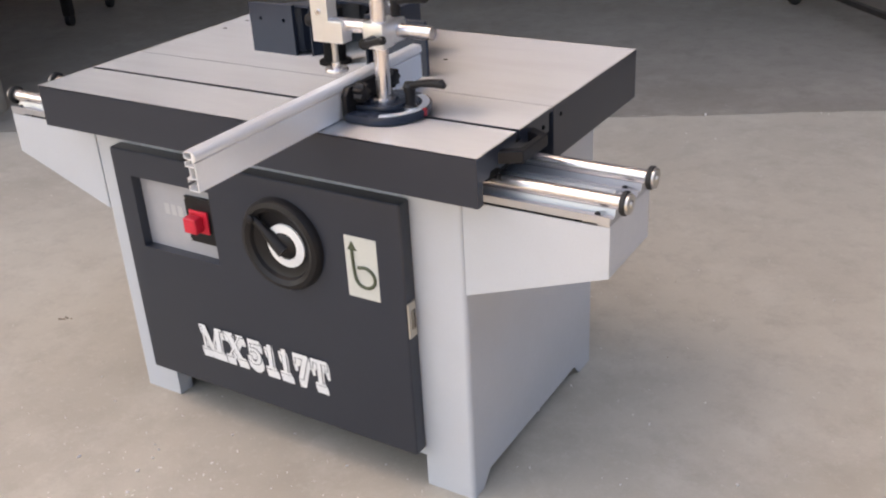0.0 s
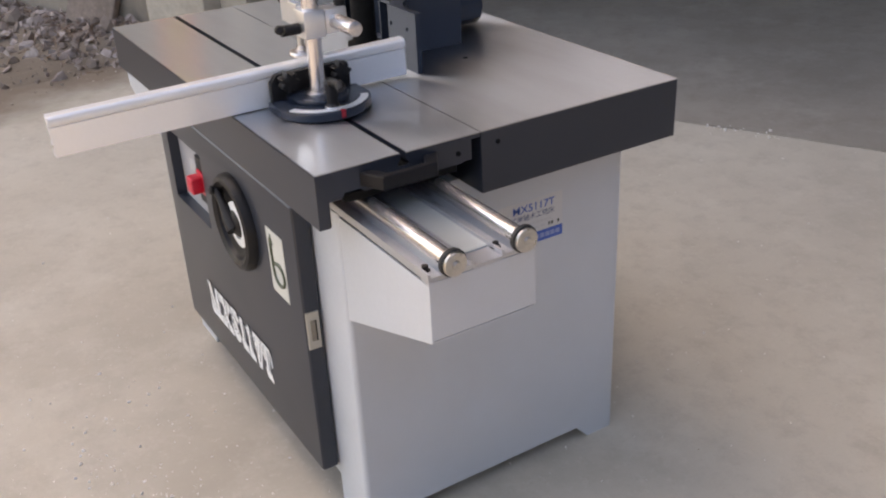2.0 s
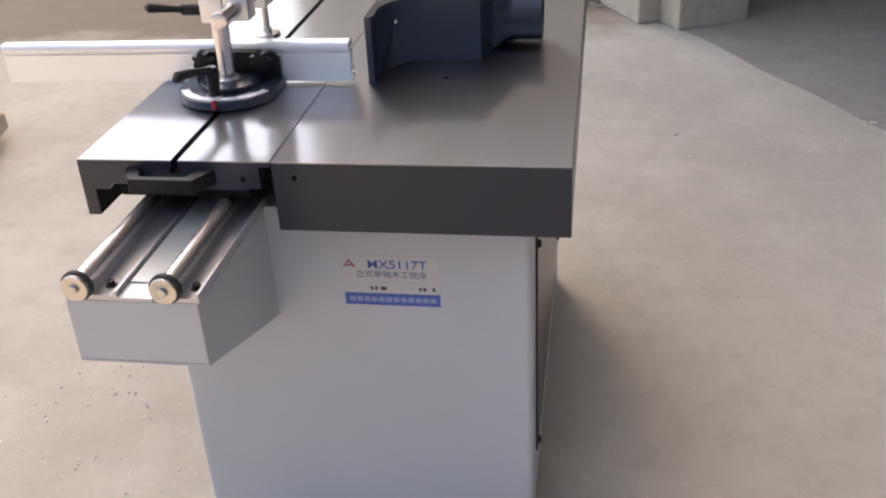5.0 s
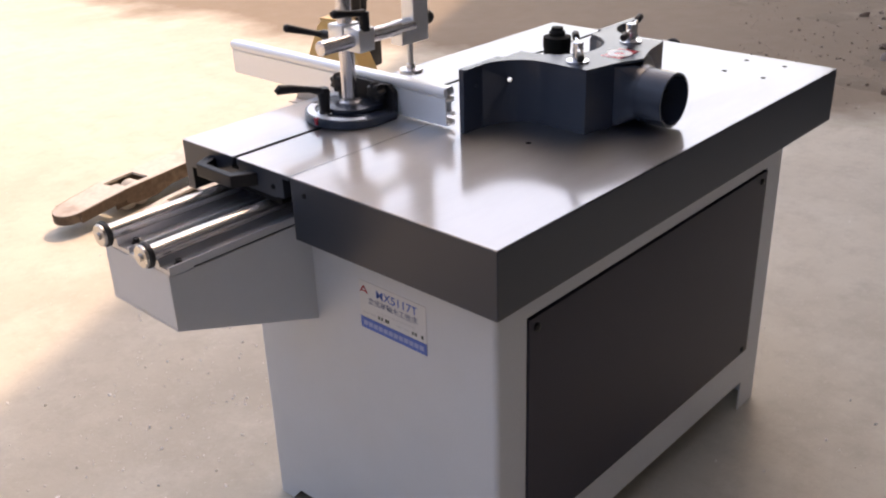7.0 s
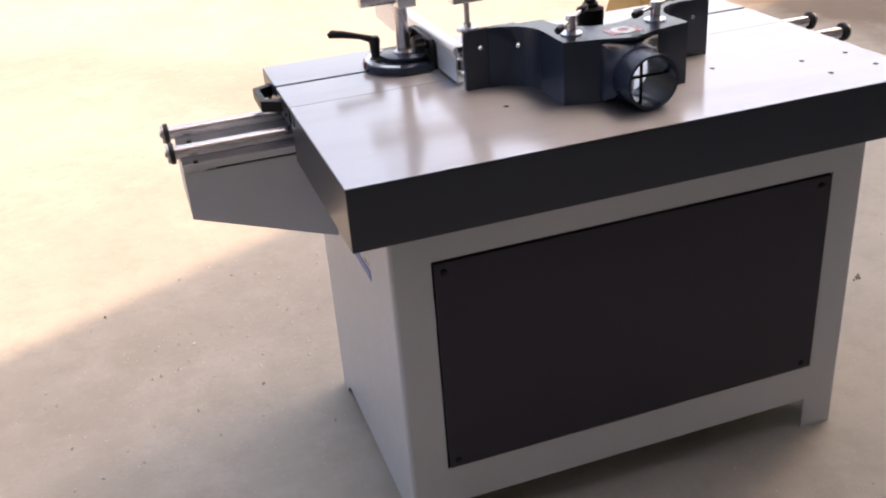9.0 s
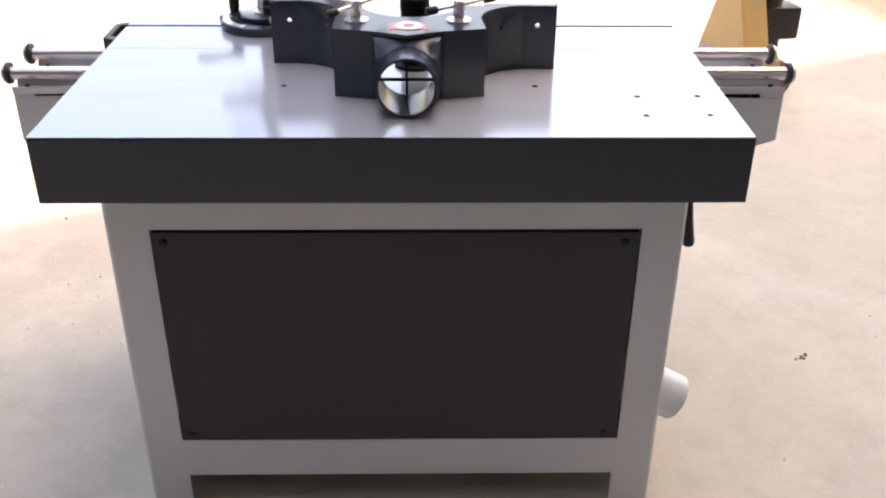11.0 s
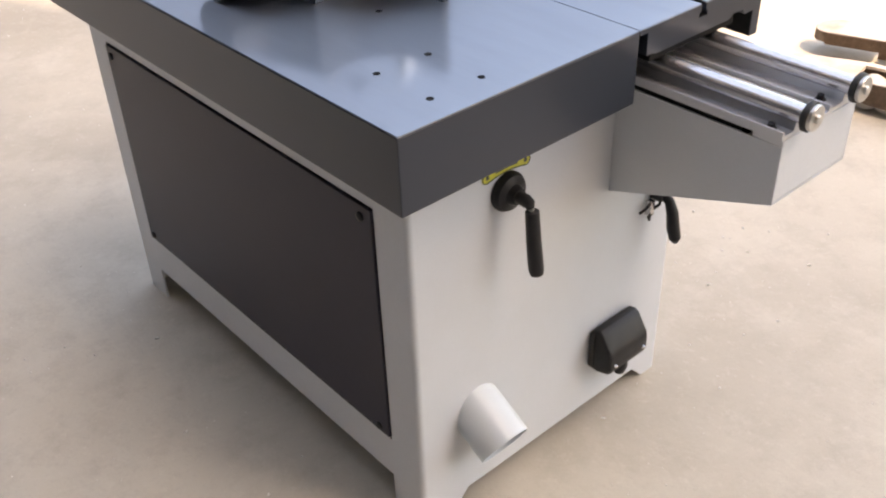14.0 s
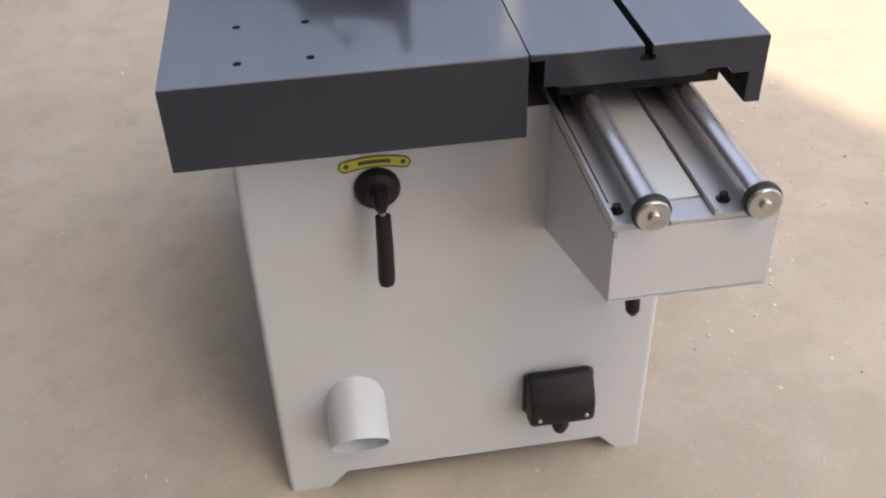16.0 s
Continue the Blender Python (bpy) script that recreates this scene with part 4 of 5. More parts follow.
# ---- mitre fence with its clamp, standing in the slot ----
def mitre_fence():
    th = thing("mitre_fence", "aluminium mitre fence with black protractor and hold-down clamp", "fence")
    z = TOP_Z + 0.0015
    # extruded profile: a closed back with T-grooves that show at the ends
    bm = bmesh.new()
    o = [(0.246, z + 0.001), (0.246, z + 0.0550), (0.2425, z + 0.0560), (0.2425, z + 0.0580), (0.2475, z + 0.0590), (0.2495, z + 0.0620), (0.2500, z + 0.0670), (0.2490, z + 0.0720), (0.2462, z + 0.0755), (0.2425, z + 0.0765),
         (0.226, z + 0.0765), (0.222, z + 0.073), (0.221, z + 0.066), (0.2235, z + 0.066), (0.2243, z + 0.072), (0.2270, z + 0.0742), (0.2400, z + 0.0742), (0.2400, z + 0.0540), (0.2432, z + 0.0530), (0.2432, z + 0.001)]
    prism(bm, o, "y", -1.122, -0.418)
    prof = part("profile", bm, ALU, th, "pale anodised aluminium fence profile", Matrix.Translation((0.234, -0.64, z + 0.002)) @ Euler((radians(1.05), 0, radians(-1.5))).to_matrix().to_4x4() @ Matrix.Translation((-0.234, 0.64, -z)))
    for x0, x1, z0, z1 in ((0.221, 0.2435, 0.0, 0.0024), (0.221, 0.2234, 0.0024, 0.010), (0.221, 0.2234, 0.017, 0.0250), (0.221, 0.2435, 0.0235, 0.0259),
                           (0.229, 0.2312, 0.0259, 0.0460), (0.221, 0.2435, 0.0460, 0.0484), (0.221, 0.2234, 0.0484, 0.056), (0.221, 0.2234, 0.062, 0.0665), (0.2234, 0.2420, 0.0610, 0.0632)):
        part("web", boxed(x0, x1, -1.1218, -0.4182, z + z0, z + z1), ALU, prof)
    # protractor base
    cx, cy = 0.300, -0.636
    disc = arc(cx, cy, 0.096, -78, 78, 26) + [(0.262, cy + 0.094), (0.262, cy - 0.094)]
    base = part("protractor", prismed(disc, "z", z, z + 0.017, bevel=0.003), CAST, th, "dark cast protractor base", smooth=True)
    ring = arc(cx, cy, 0.091, -66, 66, 24) + arc(cx, cy, 0.076, 66, -66, 24)
    part("scale_ring", prismed(ring, "z", z + 0.0172, z + 0.0184), ALU, base, "bright engraved scale ring")
    part("pointer", boxed(cx + 0.090, cx + 0.0985, cy - 0.004, cy + 0.004, z + 0.004, z + 0.019, bevel=0.001), SCARLET, base, "red pointer mark")
    part("pivot_plate", prismed(arc(cx, cy, 0.055, -90, 90, 18) + [(0.262, cy + 0.055), (0.262, cy - 0.055)], "z", z + 0.0172, z + 0.027, bevel=0.003), CAST, base, smooth=True)
    # upright that holds the profile
    o = [(cy - 0.084, z), (cy + 0.084, z), (cy + 0.084, z + 0.052), (cy + 0.070, z + 0.066), (cy - 0.070, z + 0.066), (cy - 0.084, z + 0.052)]
    part("upright", prismed(o, "x", 0.2485, 0.262, bevel=0.003), BLACK, th, "black cast upright behind the fence", smooth=True)
    for y in (cy - 0.055, cy + 0.055):
        k = bmesh.new()
        n = 56
        rings = []
        for h, q in ((0.000, 0.55), (0.006, 0.60), (0.009, 0.96), (0.012, 1.0), (0.026, 1.0), (0.029, 0.93), (0.031, 0.60)):
            rings.append([k.verts.new((0.262 + h, y + (0.0175 + 0.0030 * math.cos(7 * u)) * q * math.cos(u), z + 0.055 + (0.0175 + 0.0030 * math.cos(7 * u)) * q * math.sin(u))) for u in (2 * math.pi * i / n for i in range(n))])
        for p, q in zip(rings, rings[1:]):
            for i in range(n):
                k.faces.new((p[i], p[(i + 1) % n], q[(i + 1) % n], q[i]))
        k.faces.new(rings[0][::-1])
        k.faces.new(rings[-1])
        part("star_knob", k, BLACK, th, "black star knob", smooth=True)
    # locking lever of the protractor
    p = Vector((0.366, -0.643, z + 0.018))
    lv = part("lock_lever", lathed([(0.013, 0), (0.013, 0.004), (0.010, 0.008), (0.012, 0.034), (0.014, 0.046), (0.010, 0.054), (0, 0.055)], p, (0, 0, 1), 18), BLACK, th, "black ratchet lever", smooth=True)
    part("lever_grip", swept([p + Vector((0, 0, 0.046)), p + Vector((0.030, -0.008, 0.056)), p + Vector((0.066, -0.017, 0.064)), p + Vector((0.090, -0.023, 0.067)), p + Vector((0.098, -0.025, 0.063))], [0.009, 0.0065, 0.0085, 0.0095, 0.006], 12), BLACK, lv, smooth=True)
    part("lever_washer", lathed([(0, 0.004), (0.016, 0.004), (0.016, 0)], p - Vector((0, 0, 0.0005)), (0, 0, 1), 20), CHROME, lv, smooth=True)
    # column and cross rod
    px, py = 0.300, -0.640
    part("column", lathed([(0.0225, 0), (0.0225, 0.006), (0.0155, 0.008), (0.0155, 0.335), (0.0135, 0.338), (0, 0.338)], (px, py, z + 0.024), (0, 0, 1), 32), SATIN, th, "bright round clamp column", smooth=True)
    zr, yr = 1.040, -0.600
    part("cross_rod", rodded((0.150, yr, zr), (0.402, yr, zr), 0.0145, n=28, bevel=0.002), SATIN, th, "bright round cross rod", smooth=True)
    cl = part("cross_clamp", boxed(px - 0.024, px + 0.024, py - 0.024, py + 0.018, zr - 0.026, zr + 0.026, bevel=0.003), CLAMP, th, "aluminium cross clamp", smooth=True)
    part("clamp_jaw", boxed(px - 0.020, px + 0.022, yr - 0.0205, yr + 0.024, zr - 0.023, zr + 0.023, bevel=0.003), CLAMP, cl, smooth=True)
    for root, tip in (((px + 0.002, yr + 0.020, zr + 0.022), (0.376, -0.582, 1.103)), ((px + 0.004, py - 0.030, zr - 0.006), (0.372, -0.733, 1.056))):
        a, b = Vector(root), Vector(tip)
        up = Vector((0, 0, 1)) if root[2] > zr else Vector((0, -1, 0))
        k = part("ratchet_lever", rodded(a - up * 0.004, a + up * 0.034, 0.0105, n=16, bevel=0.002), BLACK, th, "black ratchet lever", smooth=True)
        s = a + up * 0.030
        part("lever_grip", swept([s, s.lerp(b, 0.25), s.lerp(b, 0.75), b, b + (b - s).normalized() * 0.006], [0.008, 0.0058, 0.0075, 0.0085, 0.005], 12), BLACK, k, smooth=True)
    # hold-down head: stepped plate, screw and pad
    o = [(0.114, 1.004), (0.192, 1.004), (0.192, 1.050), (0.158, 1.050), (0.158, 1.215), (0.150, 1.225), (0.122, 1.225), (0.114, 1.215)]
    head = part("clamp_head", prismed(o, "y", -0.622, -0.588, bevel=0.002), CLAMP, th, "pale aluminium hold-down head")
    part("head_bolt", lathed([(0, 0.005), (0.005, 0.005), (0.006, 0)], (0.136, -0.622, 1.068), (0, -1, 0), 12), CHROME, head, smooth=True)
    part("toggle_arm", boxed(0.150, 0.290, -0.614, -0.598, 1.110, 1.124, bevel=0.004, m=Matrix.Translation((0.15, 0, 1.117)) @ Matrix.Rotation(radians(-14), 4, "Y") @ Matrix.Translation((-0.15, 0, -1.117))), CHROME, head, "bright toggle arm", smooth=True)
    part("knob", lathed([(0, 0.022), (0.012, 0.021), (0.015, 0.014), (0.012, 0.004), (0.006, 0), (0.006, -0.01), (0, -0.01)], (0.112, -0.605, 1.045), (-1, 0, 0), 18), BLACK, head, smooth=True)
    part("clamp_screw", rodded((0.155, -0.604, 0.955), (0.155, -0.604, 1.006), 0.0065, n=14), BARE, head, "steel clamp screw", smooth=True)
    part("clamp_pad", lathed([(0, 0.020), (0.009, 0.020), (0.010, 0.011), (0.024, 0.009), (0.0255, 0.006), (0.0255, 0.001), (0.024, 0), (0, 0)], (0.155, -0.604, 0.938), (0, 0, 1), 30), SATIN, head, "round bright clamp pad", smooth=True)


mitre_fence()


# ---- pallet jack ----
def pallet_jack():
    jack = thing("pallet_jack", "worn yellow hand pallet jack with scuffed dusty forks, parked", "pallet jack", m=pose(0.137, -2.301, 0, 0, 0, 190.6))
    up, half, way = 0.108, 0.074, 0.172             # top of the forks, their half width and half spacing
    h0, h1, hw = 0.285, 0.430, 0.048                # window over the rollers

    def droop(mesh):
        for v in mesh.verts:
            if v.co.x < 0.22:
                v.co.z -= 0.026 * (0.22 - v.co.x) / 0.22

    for s in (-1, 1):
        ym = s * way
        y0, y1 = ym - half, ym + half
        bm = bmesh.new()
        # top skin in pieces, narrowing to a round nose, with the roller window left open
        nose = [(h0, y0)] + arc(0.086, ym, 0.064, 262, 98, 12) + [(h0, y1)]
        prism(bm, nose, "z", up - 0.014, up)
        droop(bm)
        box(bm, h1, 1.46, y0, y1, up - 0.010, up)
        box(bm, h0, h1, y0, ym - hw, up - 0.010, up)
        box(bm, h0, h1, ym + hw, y1, up - 0.010, up)
        fork = part("fork", bm, FORK, jack, "scuffed dusty steel fork")
        for side in (-1, 1):
            y = ym + side * half
            o = [(h0, up - 0.052), (0.33, up - 0.072), (0.44, up - 0.076), (0.52, up - 0.058), (1.46, up - 0.055), (1.46, up - 0.002), (h0, up - 0.002)]
            part("side_flange", prismed(o, "y", min(y - side * 0.004, y + side * 0.002), max(y - side * 0.004, y + side * 0.002)), EDGE, fork, "dark brown side flange")
            lip = bmesh.new()
            strip_wall(lip, [(h0, y), (0.077, ym + side * 0.0655)] if side > 0 else [(0.077, ym - 0.0655), (h0, y)], -0.005, up - 0.042, up - 0.002)
            droop(lip)
            part("nose_side", lip, EDGE, fork, "dark brown flank of the nose")
        lip = bmesh.new()
        strip_wall(lip, arc(0.086, ym, 0.066, 98, 262, 14), 0.005, up - 0.036, up - 0.002)
        droop(lip)
        part("nose_lip", lip, EDGE, fork, "dark brown rounded nose", smooth=True)
        for x in (h0 + 0.040, h1 - 0.038):
            part("roller", rodded((x, ym - 0.042, 0.047), (x, ym + 0.042, 0.047), 0.0455, n=24, bevel=0.005), ROLLER, fork, "pale scuffed nylon load roller", smooth=True)
        part("roller_plate", boxed(h0 - 0.03, h1 + 0.03, ym - 0.049, ym - 0.043, 0.030, 0.080), EDGE, fork)
        part("push_rod", boxed(0.46, 1.44, ym - 0.02, ym + 0.02, 0.050, 0.070), RUST, fork)
    # heel plate and the tapered yellow tower
    e = way + half + 0.004
    bm = boxed(1.44, 1.62, -e, e, up - 0.012, up + 0.006, bevel=0.004)
    box(bm, 1.44, 1.62, -e, -e + 0.010, up - 0.060, up - 0.010)
    box(bm, 1.44, 1.62, e - 0.010, e, up - 0.060, up - 0.010)
    part("heel_plate", bm, FORK, jack, "scuffed steel heel plate")
    foot = up + 0.006
    o = [(-0.246, foot), (0.246, foot), (0.222, foot + 0.050), (0.076, 0.478), (0.052, 0.505), (-0.052, 0.505), (-0.076, 0.478), (-0.222, foot + 0.050)]
    part("tower_front", prismed(o, "x", 1.490, 1.500, bevel=0.002), YELLOW, jack, "worn yellow tapered steel tower")
    part("scuffed_foot", prismed([(-0.240, foot + 0.004), (0.240, foot + 0.004), (0.208, foot + 0.062), (-0.206, foot + 0.056)], "x", 1.4875, 1.4895), FORK, jack, "foot of the tower worn to bare grey metal")
    for s in (-1, 1):
        bm = bmesh.new()
        pts = [(s * 0.246, foot), (s * 0.222, foot + 0.050), (s * 0.076, 0.478), (s * 0.052, 0.505)]
        for (ya, za), (yb, zb) in zip(pts, pts[1:]):
            v = [bm.verts.new(c) for c in ((1.5005, ya, za), (1.5005, yb, zb), (1.600, yb, zb), (1.600, ya, za))]
            w = [bm.verts.new(Vector(x.co) - Vector((0, s * 0.010, 0))) for x in v]
            bm.faces.new(v)
            bm.faces.new(w[::-1])
            for i in range(4):
                bm.faces.new((v[i], v[(i + 1) % 4], w[(i + 1) % 4], w[i]))
        part("tower_side", bm, YELLOW, jack, "worn yellow side flange")
        part("tie_bolt", lathed([(0, 0.012), (0.009, 0.012), (0.011, 0), (0.011, -0.012)], (1.555, s * 0.236, foot + 0.030), (0, s, 0), 14), GREASE, jack, smooth=True)
    part("tower_top", boxed(1.490, 1.640, -0.060, 0.060, 0.506, 0.518, bevel=0.003), YELLOW, jack, "yellow top plate of the tower")
    # pump, steering wheels and tiller
    pump = part("pump", lathed([(0.055, 0), (0.060, 0.02), (0.060, 0.16), (0.048, 0.18), (0.048, 0.30), (0.030, 0.32), (0.030, 0.42), (0, 0.42)], (1.68, 0, 0.17), (0, 0, 1), 28), GREASE, jack, "greasy black hydraulic pump", smooth=True)
    part("pump_block", boxed(1.63, 1.80, -0.060, 0.060, 0.24, 0.38, bevel=0.015), GREASE, pump, smooth=True)
    part("axle_block", boxed(1.64, 1.72, -0.075, 0.075, 0.075, 0.175, bevel=0.01), RUST, pump, smooth=True)
    part("link_arm", boxed(1.585, 1.68, -0.16, -0.13, 0.150, 0.185, bevel=0.006), YELLOW, pump)
    part("link_arm", boxed(1.585, 1.68, 0.13, 0.16, 0.150, 0.185, bevel=0.006), YELLOW, pump)
    for s in (-1, 1):
        w = part("steer_wheel", lathed([(0.028, -0.026), (0.080, -0.026), (0.088, -0.020), (0.088, 0.020), (0.080, 0.026), (0.028, 0.026), (0.022, 0.010), (0, 0.010)], (1.68, s * 0.105, 0.0885), (0, s, 0), 34), RUST, jack, "worn brown steering wheel", smooth=True)
        part("hub", lathed([(0.026, 0.004), (0.026, 0.030), (0.018, 0.034), (0, 0.034)], (1.68, s * 0.105, 0.0885), (0, s, 0), 20), GREASE, w, smooth=True)
    til = part("tiller", swept([(1.72, 0, 0.40), (1.76, 0, 0.60), (1.80, 0, 0.90), (1.83, 0, 1.10)], 0.019, 16), GREASE, jack, "black tubular tiller", smooth=True)
    part("handle_loop", swept([(1.83, 0.0, 1.08), (1.835, 0.09, 1.12), (1.85, 0.10, 1.20), (1.855, 0.0, 1.23), (1.85, -0.10, 1.20), (1.835, -0.09, 1.12), (1.83, 0.0, 1.08)], 0.014, 12), GREASE, til, smooth=True)


pallet_jack()


# ---- rubble, dirt and grit ----
def lump(bm, r, rnd, at, squash=0.7):
    m = Matrix.Translation(at) @ Euler((rnd.uniform(0, 6.3), rnd.uniform(0, 6.3), rnd.uniform(0, 6.3))).to_matrix().to_4x4()
    base = [(0, 0, 1), (0.9, 0, 0.35), (0.25, 0.85, 0.4), (-0.75, 0.5, 0.35), (-0.7, -0.55, 0.4), (0.3, -0.9, 0.3),
            (0.7, 0.55, -0.4), (-0.3, 0.9, -0.4), (-0.9, 0, -0.35), (-0.25, -0.85, -0.45), (0.75, -0.5, -0.4), (0, 0, -1)]
    faces = [(0, 1, 2), (0, 2, 3), (0, 3, 4), (0, 4, 5), (0, 5, 1), (1, 6, 2), (2, 7, 3), (3, 8, 4), (4, 9, 5), (5, 10, 1),
             (6, 7, 2), (7, 8, 3), (8, 9, 4), (9, 10, 5), (10, 6, 1), (11, 7, 6), (11, 8, 7), (11, 9, 8), (11, 10, 9), (11, 6, 10)]
    s = [rnd.uniform(0.65, 1.2) for _ in base]
    e = Vector((rnd.uniform(0.7, 1.3), rnd.uniform(0.7, 1.3), squash))
    vs = [bm.verts.new(m @ Vector((x * k * r * e.x, y * k * r * e.y, z * k * r * e.z))) for (x, y, z), k in zip(base, s)]
    for f in faces:
        bm.faces.new([vs[i] for i in f])


def heap_height(s, m):
    """Height of the dirt over the yard at a place along and before the shop's front."""
    along = min(1.0, max(0.0, (-2.98 - s) / 0.35))
    rise = min(1.0, max(0.0, (m - 0.75) / 0.8))
    n = noise.fractal(Vector((s * 1.5, m * 1.5, 3.1)), 1.0, 2.0, 4)
    return along * rise * rise * (0.12 + 0.05 * n) + 0.022 * (n - 0.35) * (1 - rise) - (1 - along) * 0.03


def rubble():
    bm = bmesh.new()
    ss = [-9 + i * 0.08 for i in range(82)]
    ms = [0.0 + j * 0.08 for j in range(23)]
    grid = [[bm.verts.new((s, m, heap_height(s, m) + 0.004 * noise.noise(Vector((s * 9, m * 9, 0))))) for m in ms] for s in ss]
    for i in range(len(ss) - 1):
        for j in range(len(ms) - 1):
            bm.faces.new((grid[i][j], grid[i + 1][j], grid[i + 1][j + 1], grid[i][j + 1]))
    tagged(part("dirt", bm, DIRT, m=SHOP, smooth=True), "brown loose dirt heaped along the wall", "dirt", kind="stuff")
    rnd = random.Random(11)
    bm, flakes = bmesh.new(), bmesh.new()
    for _ in range(2000):
        s = -3.0 - abs(rnd.gauss(0, 1.5))
        m = min(1.72, 1.75 - abs(rnd.gauss(0, 0.30)))
        r = 0.006 + 0.034 * rnd.random() ** 3.5
        flat = rnd.random() < 0.45
        lump(flakes if flat else bm, r * (1.3 if flat else 1.0), rnd, (s, m, heap_height(s, m) + r * 0.2), 0.22 if flat else 0.6)
    tagged(part("rubble_flakes", flakes, FLAKE, m=SHOP), "pale flat flakes of plaster and tile in the rubble", "rubble", kind="stuff")
    straw = bmesh.new()
    for _ in range(130):
        s = -3.0 - abs(rnd.gauss(0, 1.2))
        m = 1.70 - abs(rnd.gauss(0, 0.25))
        a, d = rnd.uniform(0, 6.3), rnd.uniform(0.03, 0.13)
        z = max(0, heap_height(s, m)) + 0.012
        sweep(straw, [(s, m, z + rnd.uniform(0, 0.02)), (s + d * math.cos(a) * 0.5, m + d * math.sin(a) * 0.5, z + rnd.uniform(0.004, 0.024)), (s + d * math.cos(a), m + d * math.sin(a), z)], rnd.uniform(0.0015, 0.004), 5)
    tagged(part("twigs", straw, RUST, m=SHOP), "brown dry twigs and wire among the rubble", "debris", kind="stuff")
    clods = bmesh.new()
    for _ in range(420):
        s = -3.05 - abs(rnd.gauss(0, 1.5))
        m = rnd.uniform(0.1, 1.7)
        if rnd.random() > min(1.0, (-2.4 - s) * 0.5 + max(0, m) * 0.3):
            continue
        r = 0.002 + 0.006 * rnd.random() ** 3
        lump(clods if rnd.random() < 0.7 else bm, r, rnd, (s, m, max(0, heap_height(s, m)) + r * 0.3), 0.65)
    for _ in range(200):
        s = -3.0 - abs(rnd.gauss(0, 1.2))
        m = rnd.uniform(0.2, 1.5)
        r = 0.004 + 0.010 * rnd.random() ** 3
        lump(clods, r, rnd, (s, m, max(0, heap_height(s, m)) + r * 0.3))
    tagged(part("dirt_clods", clods, CLOD, m=SHOP), "small brown clods of dirt strewn before the heap", "dirt", kind="stuff")
    tagged(part("rubble", bm, STONE, m=SHOP), "grey broken concrete and brick rubble against the wall", "rubble", kind="stuff")
    for s, m, r in ((-3.35, 1.56, 0.060), (-4.1, 1.52, 0.070), (-3.75, 1.34, 0.045), (-4.8, 1.35, 0.060)):
        bm = bmesh.new()
        lump(bm, r, rnd, (0, 0, r * 0.4), 0.6)
        tagged(part("concrete_lump", bm, STONE, m=SHOP @ pose(s, m, max(0, heap_height(s, m)))), "broken lump of concrete lying on the dirt", "rubble", "lumps in the rubble")
    bm = prismed([(-0.085, -0.02), (-0.03, -0.05), (0.075, -0.035), (0.09, 0.03), (0.02, 0.055), (-0.06, 0.03)], "z", 0, 0.016, bevel=0.004)
    tagged(part("plaster_piece", bm, FLAKE, m=pose(-3.21, -1.04, 0.001, 2, -3, 30)), "pale flat piece of plaster lying on the soil", "rubble")
    # a leaning broken slab against the wall
    bm = boxed(-0.17, 0.17, -0.025, 0.025, 0, 0.26, bevel=0.012)
    tagged(part("concrete_slab", bm, STONE, m=SHOP @ pose(-3.62, 1.66, 0.08, -12, 14, 4)), "dark broken slab leaning against the wall", "rubble")


rubble()


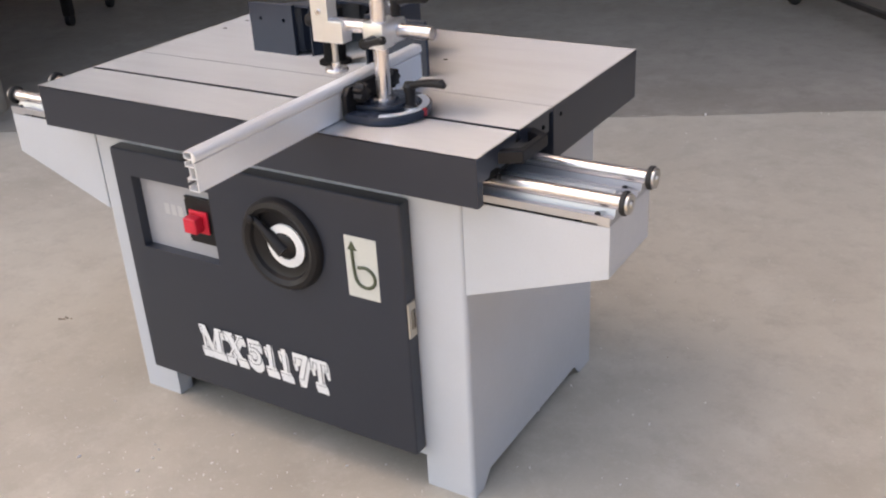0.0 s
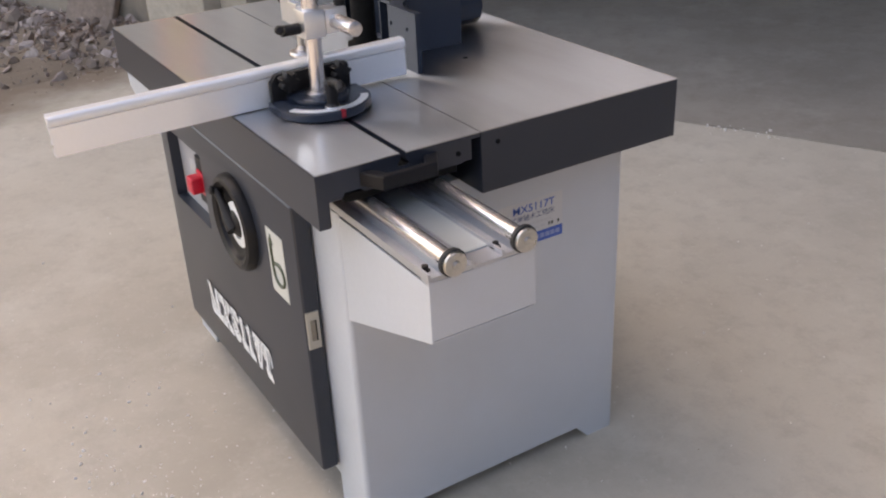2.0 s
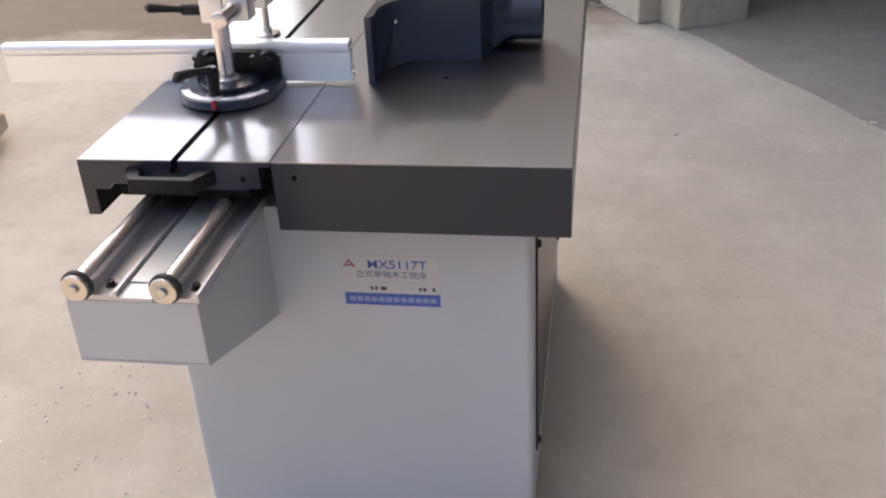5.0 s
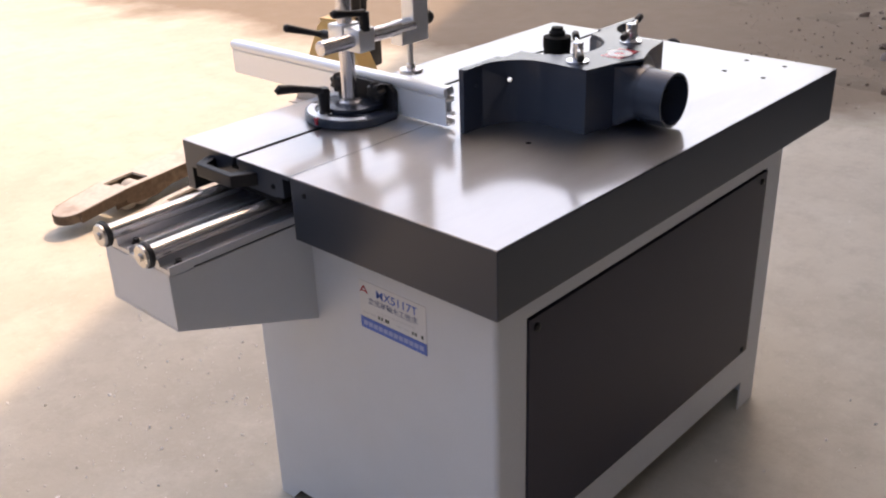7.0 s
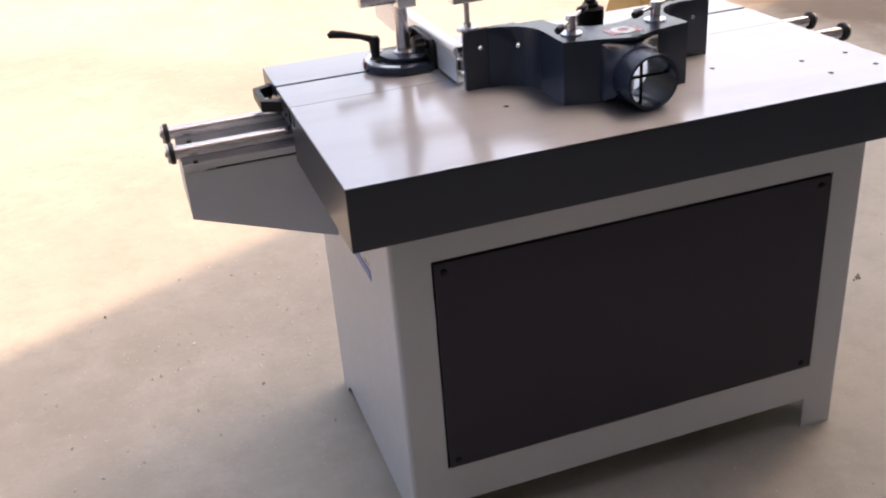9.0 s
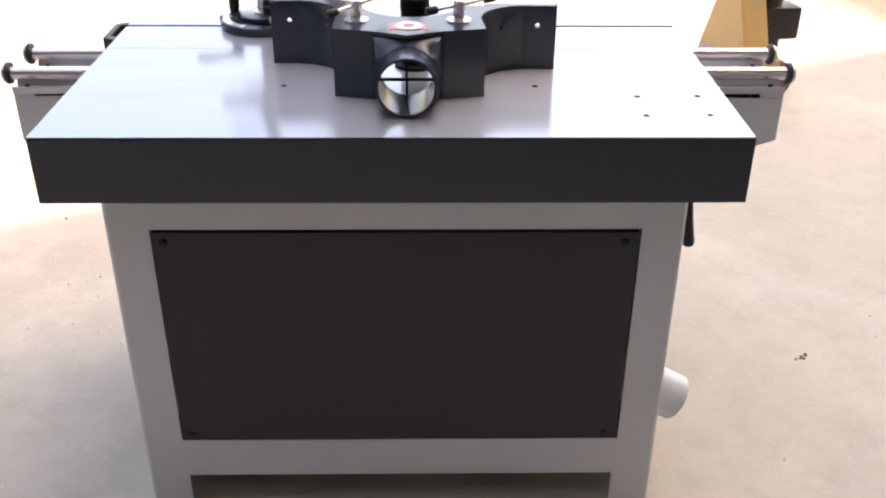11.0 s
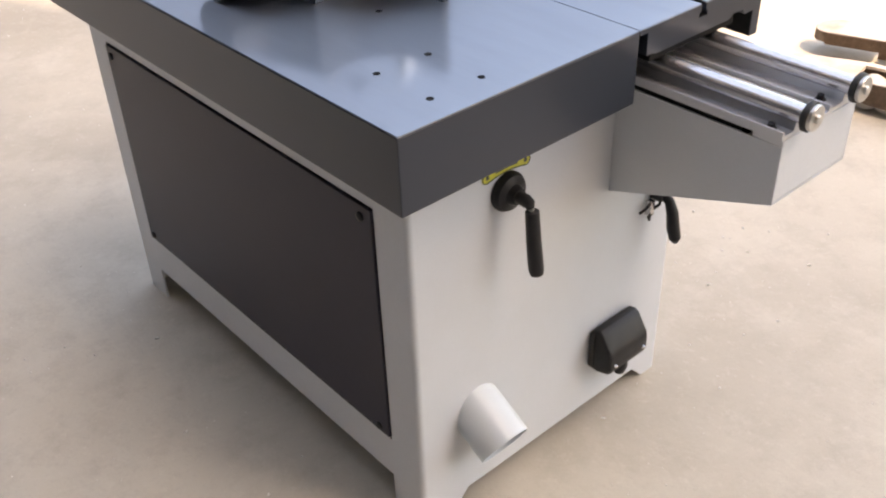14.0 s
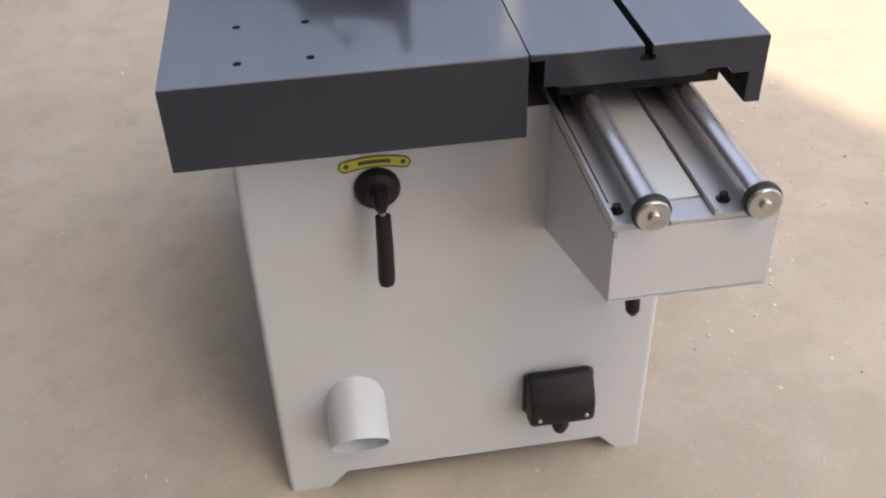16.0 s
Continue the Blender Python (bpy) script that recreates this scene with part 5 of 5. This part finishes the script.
def grit():
    rnd = random.Random(7)
    pale, dark = bmesh.new(), bmesh.new()
    for _ in range(900):
        a, d = rnd.uniform(0, 6.283), rnd.uniform(0.4, 3.4)
        x, y = d * math.cos(a), -0.4 + d * math.sin(a)
        r = 0.0014 + 0.0036 * rnd.random() ** 3
        lump(pale if rnd.random() < 0.96 else dark, r, rnd, (x, y, r * 0.3), 0.6)
    for x, y, n, spread in ((0.05, -1.12, 230, 0.28), (0.45, -1.40, 80, 0.25), (0.95, -0.80, 90, 0.3), (0.75, -1.1, 60, 0.2)):
        for _ in range(n):
            r = 0.0018 + 0.0042 * rnd.random() ** 3
            lump(pale, r, rnd, (x + rnd.gauss(0, spread), y + rnd.gauss(0, spread * 0.5), r * 0.3), 0.6)
    # crumbs along the hall's broken threshold
    for _ in range(110):
        s, m = rnd.gauss(-0.2, 0.5), FRONT - 0.055 + rnd.gauss(0, 0.018)
        if noise.noise(Vector((s * 2.3, 0.5, 0))) < -0.05:
            continue
        r = 0.003 + 0.009 * rnd.random() ** 3
        at = SHOP @ Vector((s, m, 0.003 + r * 0.3))
        lump(pale, r, rnd, at, 0.6)
    tagged(part("grit", pale, GRIT), "scattered pale grit on the concrete", "grit", kind="stuff")
    for x, y in ((-1.035, -0.59), (-1.035, -0.585), (-1.62, 0.35)):
        for _ in range(3):
            r = rnd.uniform(0.003, 0.007)
            lump(dark, r, rnd, (x + rnd.gauss(0, 0.008), y + rnd.gauss(0, 0.008), r * 0.35), 0.6)
    tagged(part("dark_crumbs", dark, DIRT), "scattered dark crumbs on the concrete", "grit", kind="stuff")


grit()


# ---- on the pier and in the hall ----
def banner():
    x0, x1, y, z0, z1 = -2.99, -2.69, FRONT - 0.204, 1.45, 2.55
    ob = thing("door_banner", "faded red and yellow paper banner pasted on the concrete pier", "banner", m=SHOP)
    part("banner_sheet", boxed(x0, x1, y, y + 0.003, z0, z1), BANNER, ob)
    for i in range(4):
        zc = z0 + 0.16 + i * 0.26
        part("banner_patch", boxed(x0 + 0.07, x1 - 0.07, y - 0.0015, y - 0.0003, zc - 0.085, zc + 0.085), BANNER_Y, ob, "plain yellow patch")


banner()


def steel_stand(x, y, turn, reach, rail, label):
    st = thing("steel_stand", label, "stand", "stands in the hall", pose(x, y, 0.012, 0, 0, turn))
    part("top_plate", boxed(-reach - 0.06, reach + 0.06, -0.35, 0.35, 0.70, 0.78, bevel=0.006), GREASE, st)
    part("cross_rail", boxed(-reach + 0.03, reach - 0.03, -0.29, -0.25, rail, rail + 0.030, bevel=0.004), GREASE, st)
    for sx in (-1, 1):
        for sy in (-1, 1):
            leg = part("leg", boxed(sx * reach - 0.03, sx * reach + 0.03, sy * 0.28 - 0.03, sy * 0.28 + 0.03, 0.07, 0.70, bevel=0.004), GREASE, st)
            part("castor", rodded((sx * reach - 0.018, sy * 0.28, 0.042), (sx * reach + 0.018, sy * 0.28, 0.042), 0.042, n=20, bevel=0.004), RUBBER, leg, smooth=True)
    return st


steel_stand(-4.87, 2.29, 20, 0.49, 0.30, "dark greasy steel stand on castors in the hall")
steel_stand(0.780, 3.894, -49, 0.80, 0.125, "long dark greasy steel stand on castors near the hall's doorway")
